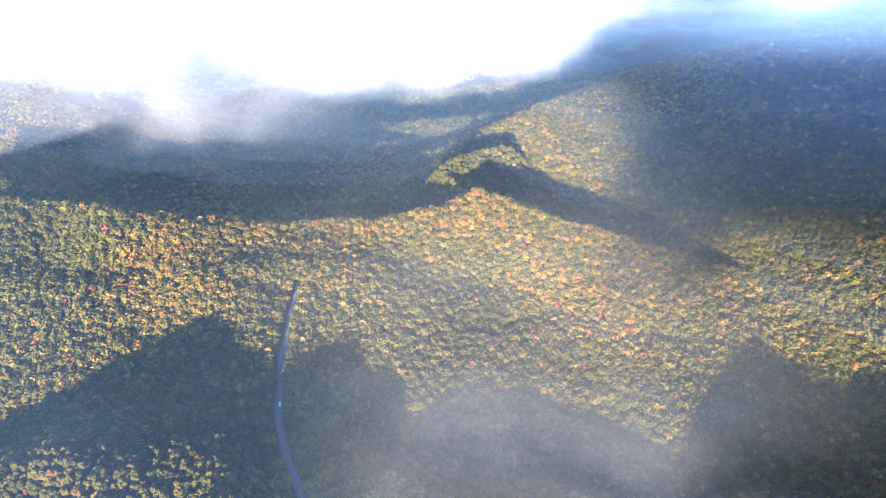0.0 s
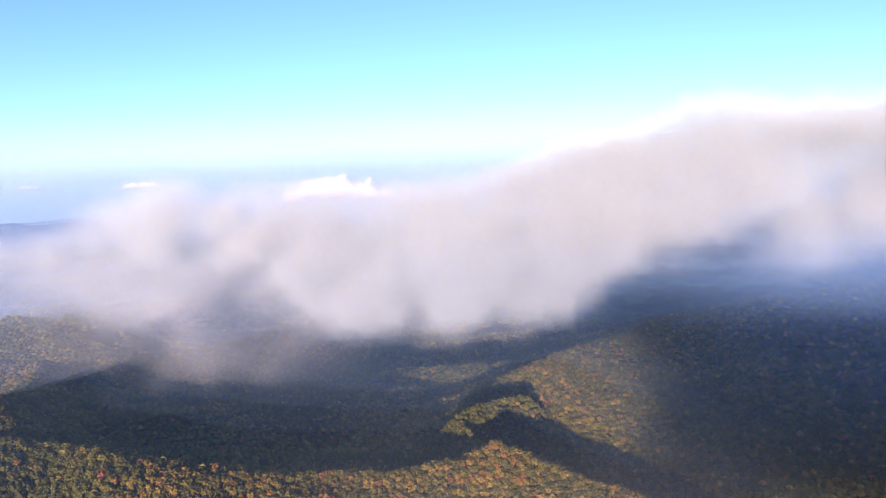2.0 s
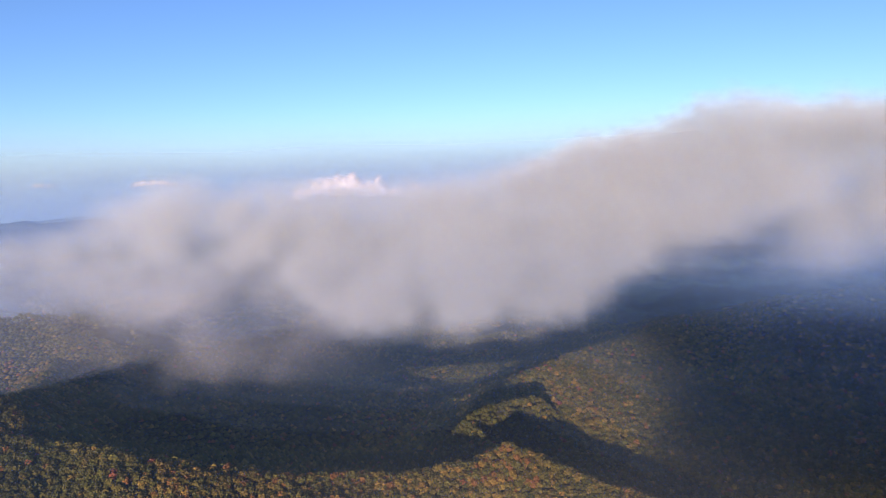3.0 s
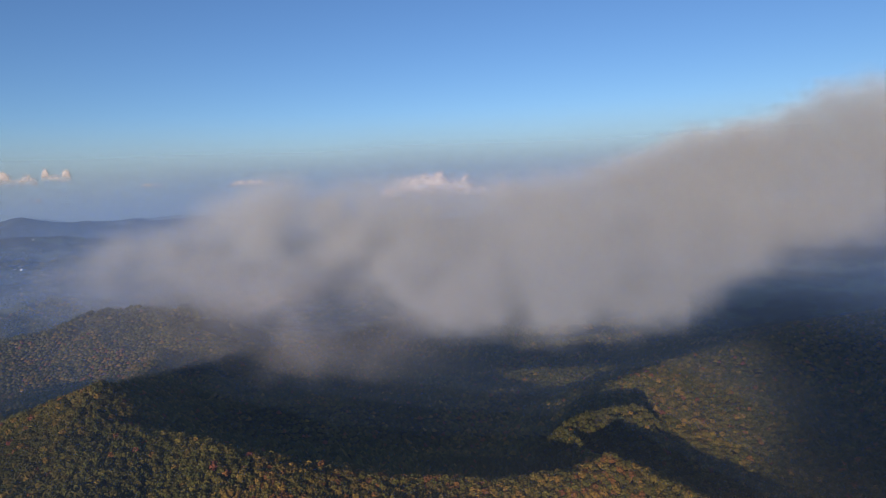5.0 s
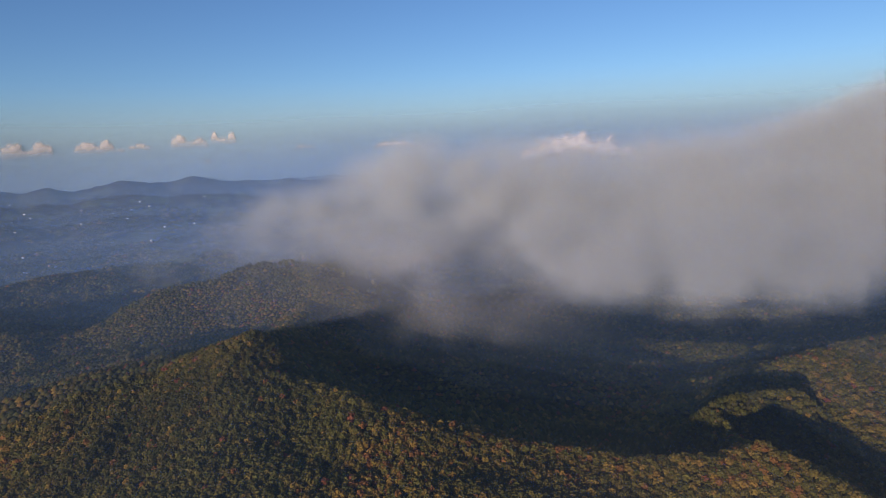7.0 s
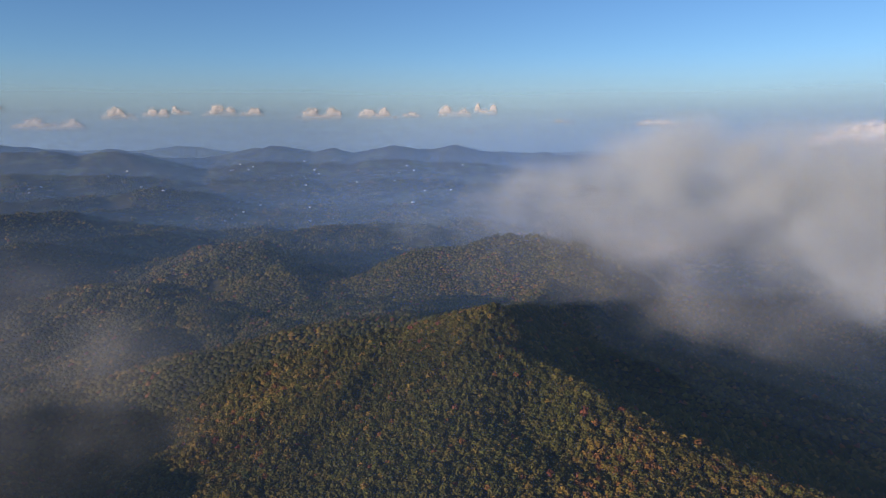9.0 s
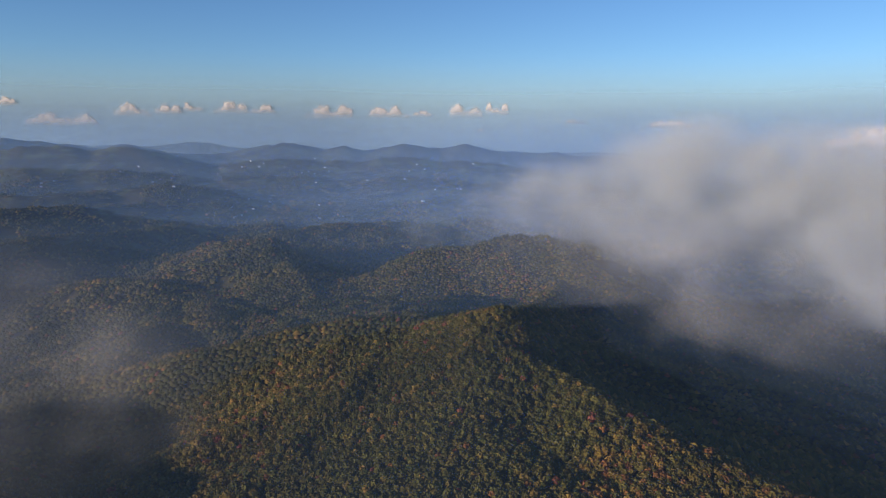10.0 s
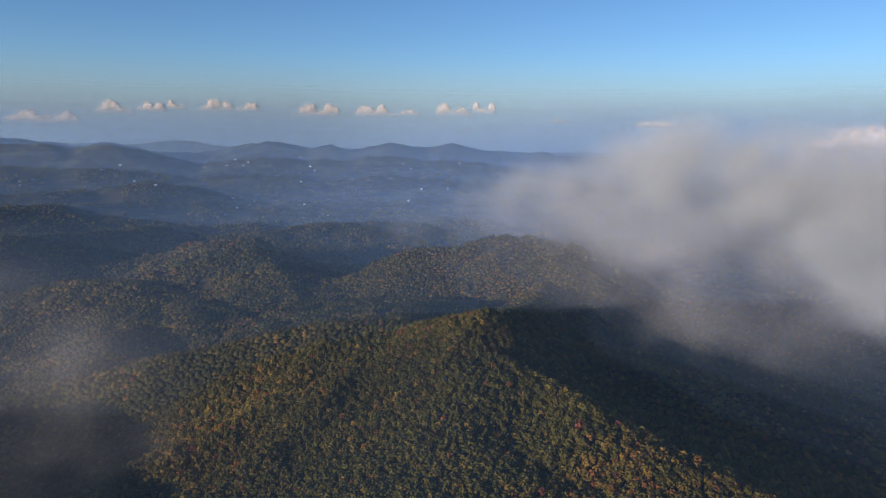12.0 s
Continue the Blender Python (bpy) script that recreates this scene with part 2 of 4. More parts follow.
def noise_node(nodes, links, scale, detail=4.0, rough=0.55, vector=None):
    n = nodes.new("ShaderNodeTexNoise")
    n.inputs["Scale"].default_value, n.inputs["Detail"].default_value, n.inputs["Roughness"].default_value = scale, detail, rough
    if vector is not None:
        links.new(vector, n.inputs["Vector"])
    return n


def ramp_node(nodes, links, value, stops):
    n = nodes.new("ShaderNodeValToRGB")
    while len(n.color_ramp.elements) < len(stops):
        n.color_ramp.elements.new(0.5)
    for el, (p, c) in zip(n.color_ramp.elements, stops):
        el.position, el.color = p, (*c, 1)
    links.new(value, n.inputs[0])
    return n


def mixed(name, scale, stops, rough=0.9, bump=0.0, bump_scale=1.0, bump_distance=0.2):
    m, nodes, links, b = material(name)
    geo = nodes.new("ShaderNodeNewGeometry")
    n = noise_node(nodes, links, scale, 6, 0.6, geo.outputs["Position"])
    links.new(ramp_node(nodes, links, n.outputs["Fac"], stops).outputs[0], b.inputs["Base Color"])
    b.inputs["Roughness"].default_value = rough
    if bump:
        f = noise_node(nodes, links, bump_scale, 5, 0.6, geo.outputs["Position"])
        bu = nodes.new("ShaderNodeBump")
        bu.inputs["Strength"].default_value, bu.inputs["Distance"].default_value = bump, bump_distance
        links.new(f.outputs["Fac"], bu.inputs["Height"])
        links.new(bu.outputs[0], b.inputs["Normal"])
    return m


def ground_material():
    m, nodes, links, b = material("forest_floor_and_fields")
    geo = nodes.new("ShaderNodeNewGeometry")
    big = noise_node(nodes, links, 0.006, 5, 0.6, geo.outputs["Position"])
    small = noise_node(nodes, links, 0.12, 5, 0.65, geo.outputs["Position"])
    litter = ramp_node(nodes, links, small.outputs["Fac"], [(0.3, (0.042, 0.038, 0.016)), (0.55, (0.075, 0.064, 0.026)), (0.75, (0.12, 0.082, 0.036))])
    field = ramp_node(nodes, links, small.outputs["Fac"], [(0.3, (0.07, 0.085, 0.03)), (0.6, (0.13, 0.12, 0.05)), (0.8, (0.19, 0.14, 0.07))])
    att = nodes.new("ShaderNodeAttribute")
    att.attribute_name = "open_land"
    mask = nodes.new("ShaderNodeMath")
    mask.operation = "MULTIPLY"
    cut = nodes.new("ShaderNodeMapRange")
    cut.inputs["From Min"].default_value, cut.inputs["From Max"].default_value = 0.50, 0.56
    links.new(big.outputs["Fac"], cut.inputs["Value"])
    links.new(cut.outputs[0], mask.inputs[0])
    links.new(att.outputs["Fac"], mask.inputs[1])
    mix = nodes.new("ShaderNodeMix")
    mix.data_type = "RGBA"
    links.new(mask.outputs[0], mix.inputs["Factor"])
    links.new(litter.outputs[0], mix.inputs["A"])
    links.new(field.outputs[0], mix.inputs["B"])
    links.new(mix.outputs["Result"], b.inputs["Base Color"])
    b.inputs["Roughness"].default_value = 1.0
    b.inputs["Specular IOR Level"].default_value = 0.1
    return m


def foliage_material():
    m, nodes, links, b = material("autumn_foliage")
    att = nodes.new("ShaderNodeAttribute")
    att.attribute_name = "tint"
    geo = nodes.new("ShaderNodeNewGeometry")
    n = noise_node(nodes, links, 0.55, 4, 0.7, geo.outputs["Position"])
    tone = nodes.new("ShaderNodeMapRange")
    tone.inputs["From Min"].default_value, tone.inputs["From Max"].default_value = 0.3, 0.7
    tone.inputs["To Min"].default_value, tone.inputs["To Max"].default_value = 0.78, 1.22
    links.new(n.outputs["Fac"], tone.inputs["Value"])
    mul = nodes.new("ShaderNodeMix")
    mul.data_type, mul.blend_type = "RGBA", "MULTIPLY"
    mul.inputs["Factor"].default_value = 1.0
    links.new(att.outputs["Color"], mul.inputs["A"])
    links.new(tone.outputs[0], mul.inputs["B"])
    links.new(mul.outputs["Result"], b.inputs["Base Color"])
    b.inputs["Roughness"].default_value = 0.8
    b.inputs["Specular IOR Level"].default_value = 0.15
    bu = nodes.new("ShaderNodeBump")
    bu.inputs["Strength"].default_value, bu.inputs["Distance"].default_value = 0.6, 0.8
    leaf = noise_node(nodes, links, 1.1, 3, 0.7, geo.outputs["Position"])
    links.new(leaf.outputs["Fac"], bu.inputs["Height"])
    links.new(bu.outputs[0], b.inputs["Normal"])
    leaf_light, both = nodes.new("ShaderNodeBsdfTranslucent"), nodes.new("ShaderNodeMixShader")
    links.new(mul.outputs["Result"], leaf_light.inputs["Color"])
    both.inputs[0].default_value = 0.38
    links.new(b.outputs[0], both.inputs[1])
    links.new(leaf_light.outputs[0], both.inputs[2])
    links.new(both.outputs[0], nodes["Material Output"].inputs["Surface"])
    return m


def vapour_material(name, colour, scale, contrast, stretch=1.0, through_light=0.08):
    """Thin water droplets: clear where the density is nought, scattering in the given colour where it is one."""
    m, nodes, links, b = material(name)
    nodes.remove(b)
    att = nodes.new("ShaderNodeAttribute")
    att.attribute_name = "thickness"
    density = att.outputs["Fac"]
    geo = nodes.new("ShaderNodeNewGeometry")
    if contrast > 0:
        mp = nodes.new("ShaderNodeMapping")
        mp.inputs["Scale"].default_value = (1, 1, stretch)
        links.new(geo.outputs["Position"], mp.inputs["Vector"])
        n = noise_node(nodes, links, scale, 5, 0.55, mp.outputs[0])
        n.inputs["Distortion"].default_value = 0.3
        rg = nodes.new("ShaderNodeMapRange")
        rg.interpolation_type = "SMOOTHERSTEP"
        rg.inputs["From Min"].default_value, rg.inputs["From Max"].default_value = 0.15, 0.85
        rg.inputs["To Min"].default_value, rg.inputs["To Max"].default_value = 1 - contrast, 1 + contrast
        links.new(n.outputs["Fac"], rg.inputs["Value"])
        mu = nodes.new("ShaderNodeMath")
        mu.operation, mu.use_clamp = "MULTIPLY", True
        links.new(density, mu.inputs[0])
        links.new(rg.outputs[0], mu.inputs[1])
        density = mu.outputs[0]
    clear, dif, tra = nodes.new("ShaderNodeBsdfTransparent"), nodes.new("ShaderNodeBsdfDiffuse"), nodes.new("ShaderNodeBsdfTranslucent")
    dif.inputs["Color"].default_value = tra.inputs["Color"].default_value = (*colour, 1)
    to_sun = nodes.new("ShaderNodeCombineXYZ")      # droplets scatter alike whichever way the sheet is turned
    for k in range(3):
        to_sun.inputs[k].default_value = -SUN_WAY[k]
    links.new(to_sun.outputs[0], dif.inputs["Normal"])
    both, out = nodes.new("ShaderNodeMixShader"), nodes.new("ShaderNodeMixShader")
    both.inputs[0].default_value = through_light
    links.new(dif.outputs[0], both.inputs[1])
    links.new(tra.outputs[0], both.inputs[2])
    links.new(density, out.inputs[0])
    links.new(clear.outputs[0], out.inputs[1])
    links.new(both.outputs[0], out.inputs[2])
    links.new(out.outputs[0], nodes["Material Output"].inputs["Surface"])
    return m


GROUND, FOLIAGE = ground_material(), foliage_material()
BARK = mixed("grey_bark", 3.0, [(0.3, (0.06, 0.045, 0.035)), (0.7, (0.16, 0.13, 0.10))], 0.95, 0.6, 8.0, 0.05)
ASPHALT = mixed("worn_asphalt", 0.35, [(0.3, (0.11, 0.10, 0.098)), (0.7, (0.16, 0.145, 0.138))], 0.9)
GRASS = mixed("dry_verge_grass", 0.4, [(0.3, (0.05, 0.055, 0.02)), (0.7, (0.12, 0.10, 0.045))], 1.0)
CLOUD = vapour_material("cloud_vapour", (0.338, 0.368, 0.395), 0.006, 0.35, 0.8)
MIST = vapour_material("thin_mist", (0.42, 0.42, 0.44), 0.006, 0.7, 1.6)
# distance haze painted as sheet tints: blue over the valley, paler at the horizon
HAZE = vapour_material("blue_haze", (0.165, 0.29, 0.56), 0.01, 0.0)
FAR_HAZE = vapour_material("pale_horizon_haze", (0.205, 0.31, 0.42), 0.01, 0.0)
def heap_material():
    """Far cumulus: bright droplets, lit alike from the sun's side with soft modelling."""
    m, nodes, links, b = material("far_white_cloud")
    nodes.remove(b)
    geo = nodes.new("ShaderNodeNewGeometry")
    n = noise_node(nodes, links, 0.03, 5, 0.6, geo.outputs["Position"])
    tone = ramp_node(nodes, links, n.outputs["Fac"], [(0.3, (0.62, 0.545, 0.49)), (0.7, (0.84, 0.735, 0.65))])
    flat, round_, clear = nodes.new("ShaderNodeBsdfDiffuse"), nodes.new("ShaderNodeBsdfDiffuse"), nodes.new("ShaderNodeBsdfTransparent")
    to_sun = nodes.new("ShaderNodeCombineXYZ")
    for k in range(3):
        to_sun.inputs[k].default_value = -SUN_WAY[k]
    links.new(to_sun.outputs[0], flat.inputs["Normal"])
    mix, out = nodes.new("ShaderNodeMixShader"), nodes.new("ShaderNodeMixShader")
    mix.inputs[0].default_value = 0.06
    for k, d in enumerate((flat, round_)):
        links.new(tone.outputs[0], d.inputs["Color"])
        links.new(d.outputs[0], mix.inputs[1 + k])
    att = nodes.new("ShaderNodeAttribute")
    att.attribute_name = "thickness"
    links.new(att.outputs["Fac"], out.inputs[0])
    links.new(clear.outputs[0], out.inputs[1])
    links.new(mix.outputs[0], out.inputs[2])
    links.new(out.outputs[0], nodes["Material Output"].inputs["Surface"])
    return m


CUMULUS = heap_material()


# ---------------------------------------------------------------- mesh helpers
def mesh_from(name, verts, faces, mat, smooth_faces=False, colours=None, attributes=()):
    """verts (n, 3), faces (m, k) as arrays; colours (n, 3) become the tint attribute."""
    me = bpy.data.meshes.new(name)
    verts, faces = np.asarray(verts, np.float32), np.asarray(faces, np.int32)
    k = faces.shape[1]
    me.vertices.add(len(verts))
    me.vertices.foreach_set("co", verts.ravel())
    me.loops.add(faces.size)
    me.loops.foreach_set("vertex_index", faces.ravel())
    me.polygons.add(len(faces))
    me.polygons.foreach_set("loop_start", np.arange(0, faces.size, k, dtype=np.int32))
    me.polygons.foreach_set("use_smooth", np.full(len(faces), smooth_faces))
    if colours is not None:
        a = me.attributes.new("tint", "FLOAT_COLOR", "POINT")
        a.data.foreach_set("color", np.concatenate([colours, np.ones((len(colours), 1))], 1).astype(np.float32).ravel())
    for key, values in attributes:
        a = me.attributes.new(key, "FLOAT", "POINT")
        a.data.foreach_set("value", np.asarray(values, np.float32))
    me.materials.append(mat)
    me.update(calc_edges=True)
    return me


def grid_faces(rows, cols, wrap=False):
    i, j = np.meshgrid(np.arange(rows - 1), np.arange(cols if wrap else cols - 1), indexing="ij")
    jn = (j + 1) % cols
    return np.stack([i * cols + j, i * cols + jn, (i + 1) * cols + jn, (i + 1) * cols + j], -1).reshape(-1, 4)


def part(name, bm, mat, parent, label=""):
    me = bpy.data.meshes.new(name)
    bm.to_mesh(me)
    bm.free()
    me.materials.append(mat)
    ob = new(name, me)
    ob.parent = parent
    return tagged(ob, label)


# ---------------------------------------------------------------- the ground, one sheet to the horizon
bearings = np.concatenate([np.arange(-52, 98, 0.38), np.arange(98, 308, 3.0)])
rings = np.concatenate([[1.0, 30.0], np.geomspace(60, 4860, 250)])
B, RR = np.meshgrid(np.radians(bearings), rings, indexing="ij")
GX, GY = -RR * np.sin(B), RR * np.cos(B)
GZ = relief(GX.ravel(), GY.ravel())
open_land = smooth(1500, 2300, RR.ravel())
ground_mesh = mesh_from("ground", np.stack([GX.ravel(), GY.ravel(), GZ], 1), np.concatenate([grid_faces(len(bearings), len(rings)),
    np.stack([(len(bearings) - 1) * len(rings) + np.arange(len(rings) - 1), np.arange(len(rings) - 1),
              np.arange(1, len(rings)), (len(bearings) - 1) * len(rings) + np.arange(1, len(rings))], -1)]), GROUND, True,
    attributes=[("open_land", open_land)])
tagged(new("ground", ground_mesh), "wooded mountain ridges with leaf litter and valley fields", "mountain terrain", kind="structure")

# ---------------------------------------------------------------- road
def ribbon(name, line, width, lift, mat, tail=0):
    pts = np.asarray(line)
    way = np.gradient(pts[:, :2], axis=0)
    way /= np.linalg.norm(way, axis=1)[:, None]
    side = np.stack([-way[:, 1], way[:, 0]], 1)
    cols = np.array([-0.5, -0.48, 0.0, 0.48, 0.5])
    width = (width * np.interp(np.arange(len(pts)), [0, len(pts) - 1 - tail, len(pts) - 1], [1, 1, 0.3 if tail else 1]))[:, None]
    drop = np.array([-0.5, 0.0, 0.08, 0.0, -0.5])
    v = np.stack([np.concatenate([pts[:, :2] + side * width * c, (pts[:, 2] + lift + dz)[:, None]], 1) for c, dz in zip(cols, drop)], 1)
    return mesh_from(name, v.reshape(-1, 3), grid_faces(len(pts), 5), mat, True)


road = tagged(new("road", ribbon("road", ROAD, 6.4, 0.25, ASPHALT, 14)), "worn grey asphalt mountain road between the trees", "road", kind="structure")
tagged(new("verge", ribbon("verge", ROAD, 11.0, 0.02, GRASS, 14)), "dry mown grass verge beside the asphalt", "verge", kind="structure")


# ---------------------------------------------------------------- woods
def crown_template(seed, tufts, sides, size, subdivisions=1):
    """A crown: an inner hull with tufts of leaves standing out all over it; vertices, faces and the tone of each vertex."""
    rnd = random.Random(seed)
    bm = bmesh.new()
    bmesh.ops.create_icosphere(bm, subdivisions=subdivisions, radius=1.0)
    off = Vector((seed * 7.3, seed * 3.1, seed * 1.7))
    for v in bm.verts:
        d = v.co.normalized()
        v.co = d * (0.80 + 0.3 * noise.noise(d * 2.1 + off))
    verts = [tuple(v.co) for v in bm.verts]
    faces = [[v.index for v in f.verts] for f in bm.faces if max(v.co.z for v in f.verts) > -0.25]
    bm.free()
    # hull colour darkened to stand in for the shade between the tufts
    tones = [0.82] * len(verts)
    for k in range(tufts):
        up = 1.0 - 1.35 * (k + 0.5) / tufts
        turn = k * 2.39996 + rnd.uniform(-0.4, 0.4)
        flat = math.sqrt(max(0.0, 1 - up * up))
        d = Vector((math.cos(turn) * flat, math.sin(turn) * flat, up))
        side = d.orthogonal().normalized()
        other = d.cross(side)
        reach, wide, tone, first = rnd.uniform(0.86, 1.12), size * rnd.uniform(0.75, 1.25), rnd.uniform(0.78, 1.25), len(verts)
        tip = d * (reach + 0.12) + Vector((rnd.uniform(-0.1, 0.1), rnd.uniform(-0.1, 0.1), rnd.uniform(0.0, 0.14)))
        verts.append(tuple(tip))
        for j in range(sides):
            a = 2 * math.pi * j / sides + rnd.uniform(-0.4, 0.4)
            w = wide * rnd.uniform(0.7, 1.3)
            verts.append(tuple(d * (reach - rnd.uniform(0.04, 0.24)) + side * math.cos(a) * w + other * math.sin(a) * w))
        faces += [[first, first + 1 + j, first + 1 + (j + 1) % sides] for j in range(sides)]
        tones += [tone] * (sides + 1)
    return np.array(verts), np.array(faces), np.array(tones)


PALETTE = np.array([(0.052, 0.052, 0.013), (0.071, 0.065, 0.015), (0.092, 0.077, 0.018), (0.116, 0.088, 0.020),
                    (0.170, 0.112, 0.024), (0.160, 0.078, 0.024), (0.140, 0.055, 0.028), (0.110, 0.073, 0.036)])


def tree_colours(x, y, calm=1.0):
    """Autumn mix that drifts in patches: greens, olive, yellow, and single orange and red maples."""
    warm = fbm(x / 140, y / 140, 3, 71)
    dark = fbm(x / 90, y / 90, 3, 81)
    u = rng.random(len(x))
    s = u + (warm - 0.5) * 1.2 - 0.10
    k = np.select([s < 0.22, s < 0.52, s < 0.78, s < 0.98, s < 1.12, s < 1.26], [0, 1, 2, 3, 4, 5], 7)
    rare = rng.random(len(x))
    k = np.where(rare < 0.006, 6, np.where(rare < 0.02, 5, np.where(rare < 0.05, 4, k)))
    c = PALETTE[k] * np.array([1.74, 1.66, 1.5]) * (0.9 + 0.2 * rng.random((len(x), 1))) * (0.8 + 0.4 * dark[:, None])
    return c * (1 + 0.12 * (rng.random((len(x), 3)) - 0.5))


def scatter(spacing, az0, az1, r0, r1, keep=1.0):
    """Jittered places on a square net within a sector, off the road, with their ground heights."""
    n = np.arange(-r1, r1, spacing)
    x, y = (a.ravel() for a in np.meshgrid(n, n))
    x = x + rng.uniform(-0.42, 0.42, len(x)) * spacing
    y = y + rng.uniform(-0.42, 0.42, len(y)) * spacing
    r, az = np.hypot(x, y), np.degrees(np.arctan2(-x, y))
    ok = (r >= r0) & (r < r1) & (az > az0) & (az < az1) & (rng.random(len(x)) < keep)
    x, y = x[ok], y[ok]
    for line, gap in ((ROAD, 6.0), (TRACK, 3.0)):
        if r0 > 900 or len(x) == 0:
            break
        d = np.full(len(x), 1e9)
        for px, py, _ in line:
            d = np.minimum(d, np.hypot(x - px, y - py))
        x, y = x[d > gap], y[d > gap]
    rr, aa = np.hypot(x, y), np.degrees(np.arctan2(-x, y))
    away = ~((rr > STAND[2]) & (rr < STAND[3]) & (aa > STAND[0]) & (aa < STAND[1]))
    x, y = x[away], y[away]
    return x, y, relief(x, y)


def sight_lines(ex, ey):
    """Steepest sight line to the ground, ring by ring, round a point of the flight."""
    az, rr = np.arange(-60, 100, 0.5), np.geomspace(150, 4500, 190)
    A, D = np.meshgrid(np.radians(az), rr, indexing="ij")
    z = relief((ex - D * np.sin(A)).ravel(), (ey + D * np.cos(A)).ravel()).reshape(A.shape)
    return ex, ey, az, rr, np.maximum.accumulate((z - EYE) / D, 1)


SIGHTS = [sight_lines(0, 0), sight_lines(-45, 70), sight_lines(-71, 112)]


def in_sight(places, tall):
    """Leaves out the trees that lie behind a ridge all along the flight."""
    x, y, z = places
    seen = np.zeros(len(x), bool)
    for ex, ey, az, rr, top in SIGHTS:
        d, a = np.hypot(x - ex, y - ey), np.degrees(np.arctan2(ex - x, y - ey))
        i = np.clip(np.round((a - az[0]) / 0.5).astype(int), 0, len(az) - 1)
        j = np.clip(np.searchsorted(rr, d) - 2, 0, len(rr) - 1)
        seen |= (z + tall - EYE) / d >= top[i, j] - 0.004
    return x[seen], y[seen], z[seen]


def woods(name, places, templates, radius, spread, label, height=1.0, open_land=None):
    x, y, z = places
    tint = tree_colours(x, y)
    which = rng.integers(0, len(templates), len(x))
    verts, faces, cols, start = [], [], [], 0
    for k, (tv, tf, tone) in enumerate(templates):
        m = np.flatnonzero(which == k)
        a, s = rng.uniform(0, 2 * np.pi, len(m)), radius * rng.uniform(1 - spread, 1 + spread, len(m))
        ca, sa = np.cos(a)[:, None], np.sin(a)[:, None]
        tall = s * rng.uniform(0.85, 1.15, len(m)) * height
        vx = (tv[None, :, 0] * ca - tv[None, :, 1] * sa) * s[:, None] + x[m, None]
        vy = (tv[None, :, 0] * sa + tv[None, :, 1] * ca) * s[:, None] + y[m, None]
        vz = tv[None, :, 2] * tall[:, None] + (z[m] + s * 1.35)[:, None]
        verts.append(np.stack([vx, vy, vz], -1).reshape(-1, 3))
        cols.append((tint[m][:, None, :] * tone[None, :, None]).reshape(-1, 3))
        faces.append((tf[None] + (start + np.arange(len(m)) * len(tv))[:, None, None]).reshape(-1, 3))
        start += len(m) * len(tv)
    me = mesh_from(name, np.concatenate(verts), np.concatenate(faces), FOLIAGE, templates is DOMES, np.concatenate(cols))
    return tagged(new(name, me), label, "forest", kind="stuff")


def dome_template(seed):
    """The top of a far crown: a lumpy dome of few faces."""
    rnd = random.Random(seed)
    ring = [(math.cos(k * 1.0472) * rnd.uniform(0.75, 1.2), math.sin(k * 1.0472) * rnd.uniform(0.75, 1.2), rnd.uniform(-1.0, -0.6)) for k in range(6)]
    top = [(rnd.uniform(-0.25, 0.25), rnd.uniform(-0.25, 0.25), rnd.uniform(0.75, 1.0))]
    return np.array(top + ring), np.array([[0, 1 + k, 1 + (k + 1) % 6] for k in range(6)]), np.array([1.0] + [rnd.uniform(0.8, 1.2) for _ in ring])


def clearings(places, size, limit):
    """Leaves the fields between the woods open."""
    x, y, z = places
    stays = fbm(x / size, y / size, 4, 63) < limit
    return x[stays], y[stays], z[stays]


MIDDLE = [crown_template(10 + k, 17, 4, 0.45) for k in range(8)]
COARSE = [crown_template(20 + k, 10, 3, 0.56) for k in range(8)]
DOMES = [dome_template(40 + k) for k in range(8)]
def hollow(places, inside):
    """The shaded hollow behind the main ridge, or all but it."""
    x, y, z = places
    r, az = np.hypot(x, y), np.degrees(np.arctan2(-x, y))
    stays = ((az > 3) & (az < 37) & (r > np.interp(az, [3, 17, 27, 32, 37], [735, 725, 735, 785, 850]))) == inside
    return x[stays], y[stays], z[stays]


def beyond(places):
    """All but the opposite slope, which has woods of its own."""
    x, y, z = places
    r, az = np.hypot(x, y), np.degrees(np.arctan2(-x, y))
    stays = (r > 1110) | (az < -34) | (az > -1)
    return x[stays], y[stays], z[stays]


woods("near_woods", in_sight(scatter(4.4, -47, 50, 285, 470), 8), MIDDLE, 3.5, 0.28, "dense autumn broadleaf crowns, green yellow and rust red", 0.95)
woods("slope_woods", in_sight(scatter(4.2, -46, 72, 470, 650), 8), COARSE, 3.35, 0.28, "dense autumn broadleaf crowns on the sunlit slope", 0.95)
woods("ridge_woods", hollow(in_sight(scatter(4.4, -46, 88, 650, 900), 8), False), COARSE, 3.45, 0.28, "autumn broadleaf woods along the ridge", 0.95)
woods("hollow_woods", hollow(in_sight(scatter(4.6, 2, 37, 720, 900), 8), True), DOMES, 3.9, 0.3, "autumn broadleaf woods in the shaded hollow", 0.7)
woods("upper_slope_woods", in_sight(scatter(4.6, -34, -1, 900, 1110), 8), COARSE, 3.6, 0.28, "autumn broadleaf woods on the opposite slope", 0.95)
woods("far_slope_woods", beyond(in_sight(scatter(5.2, -44, 86, 900, 1560), 8)), DOMES, 4.4, 0.3, "autumn broadleaf woods on the far slopes", 0.55)
woods("hill_woods", clearings(in_sight(scatter(7.3, -12, 86, 1560, 2500), 8), 90, 0.66), DOMES, 5.3, 0.35, "olive and brown woods on distant foothills", 0.6)
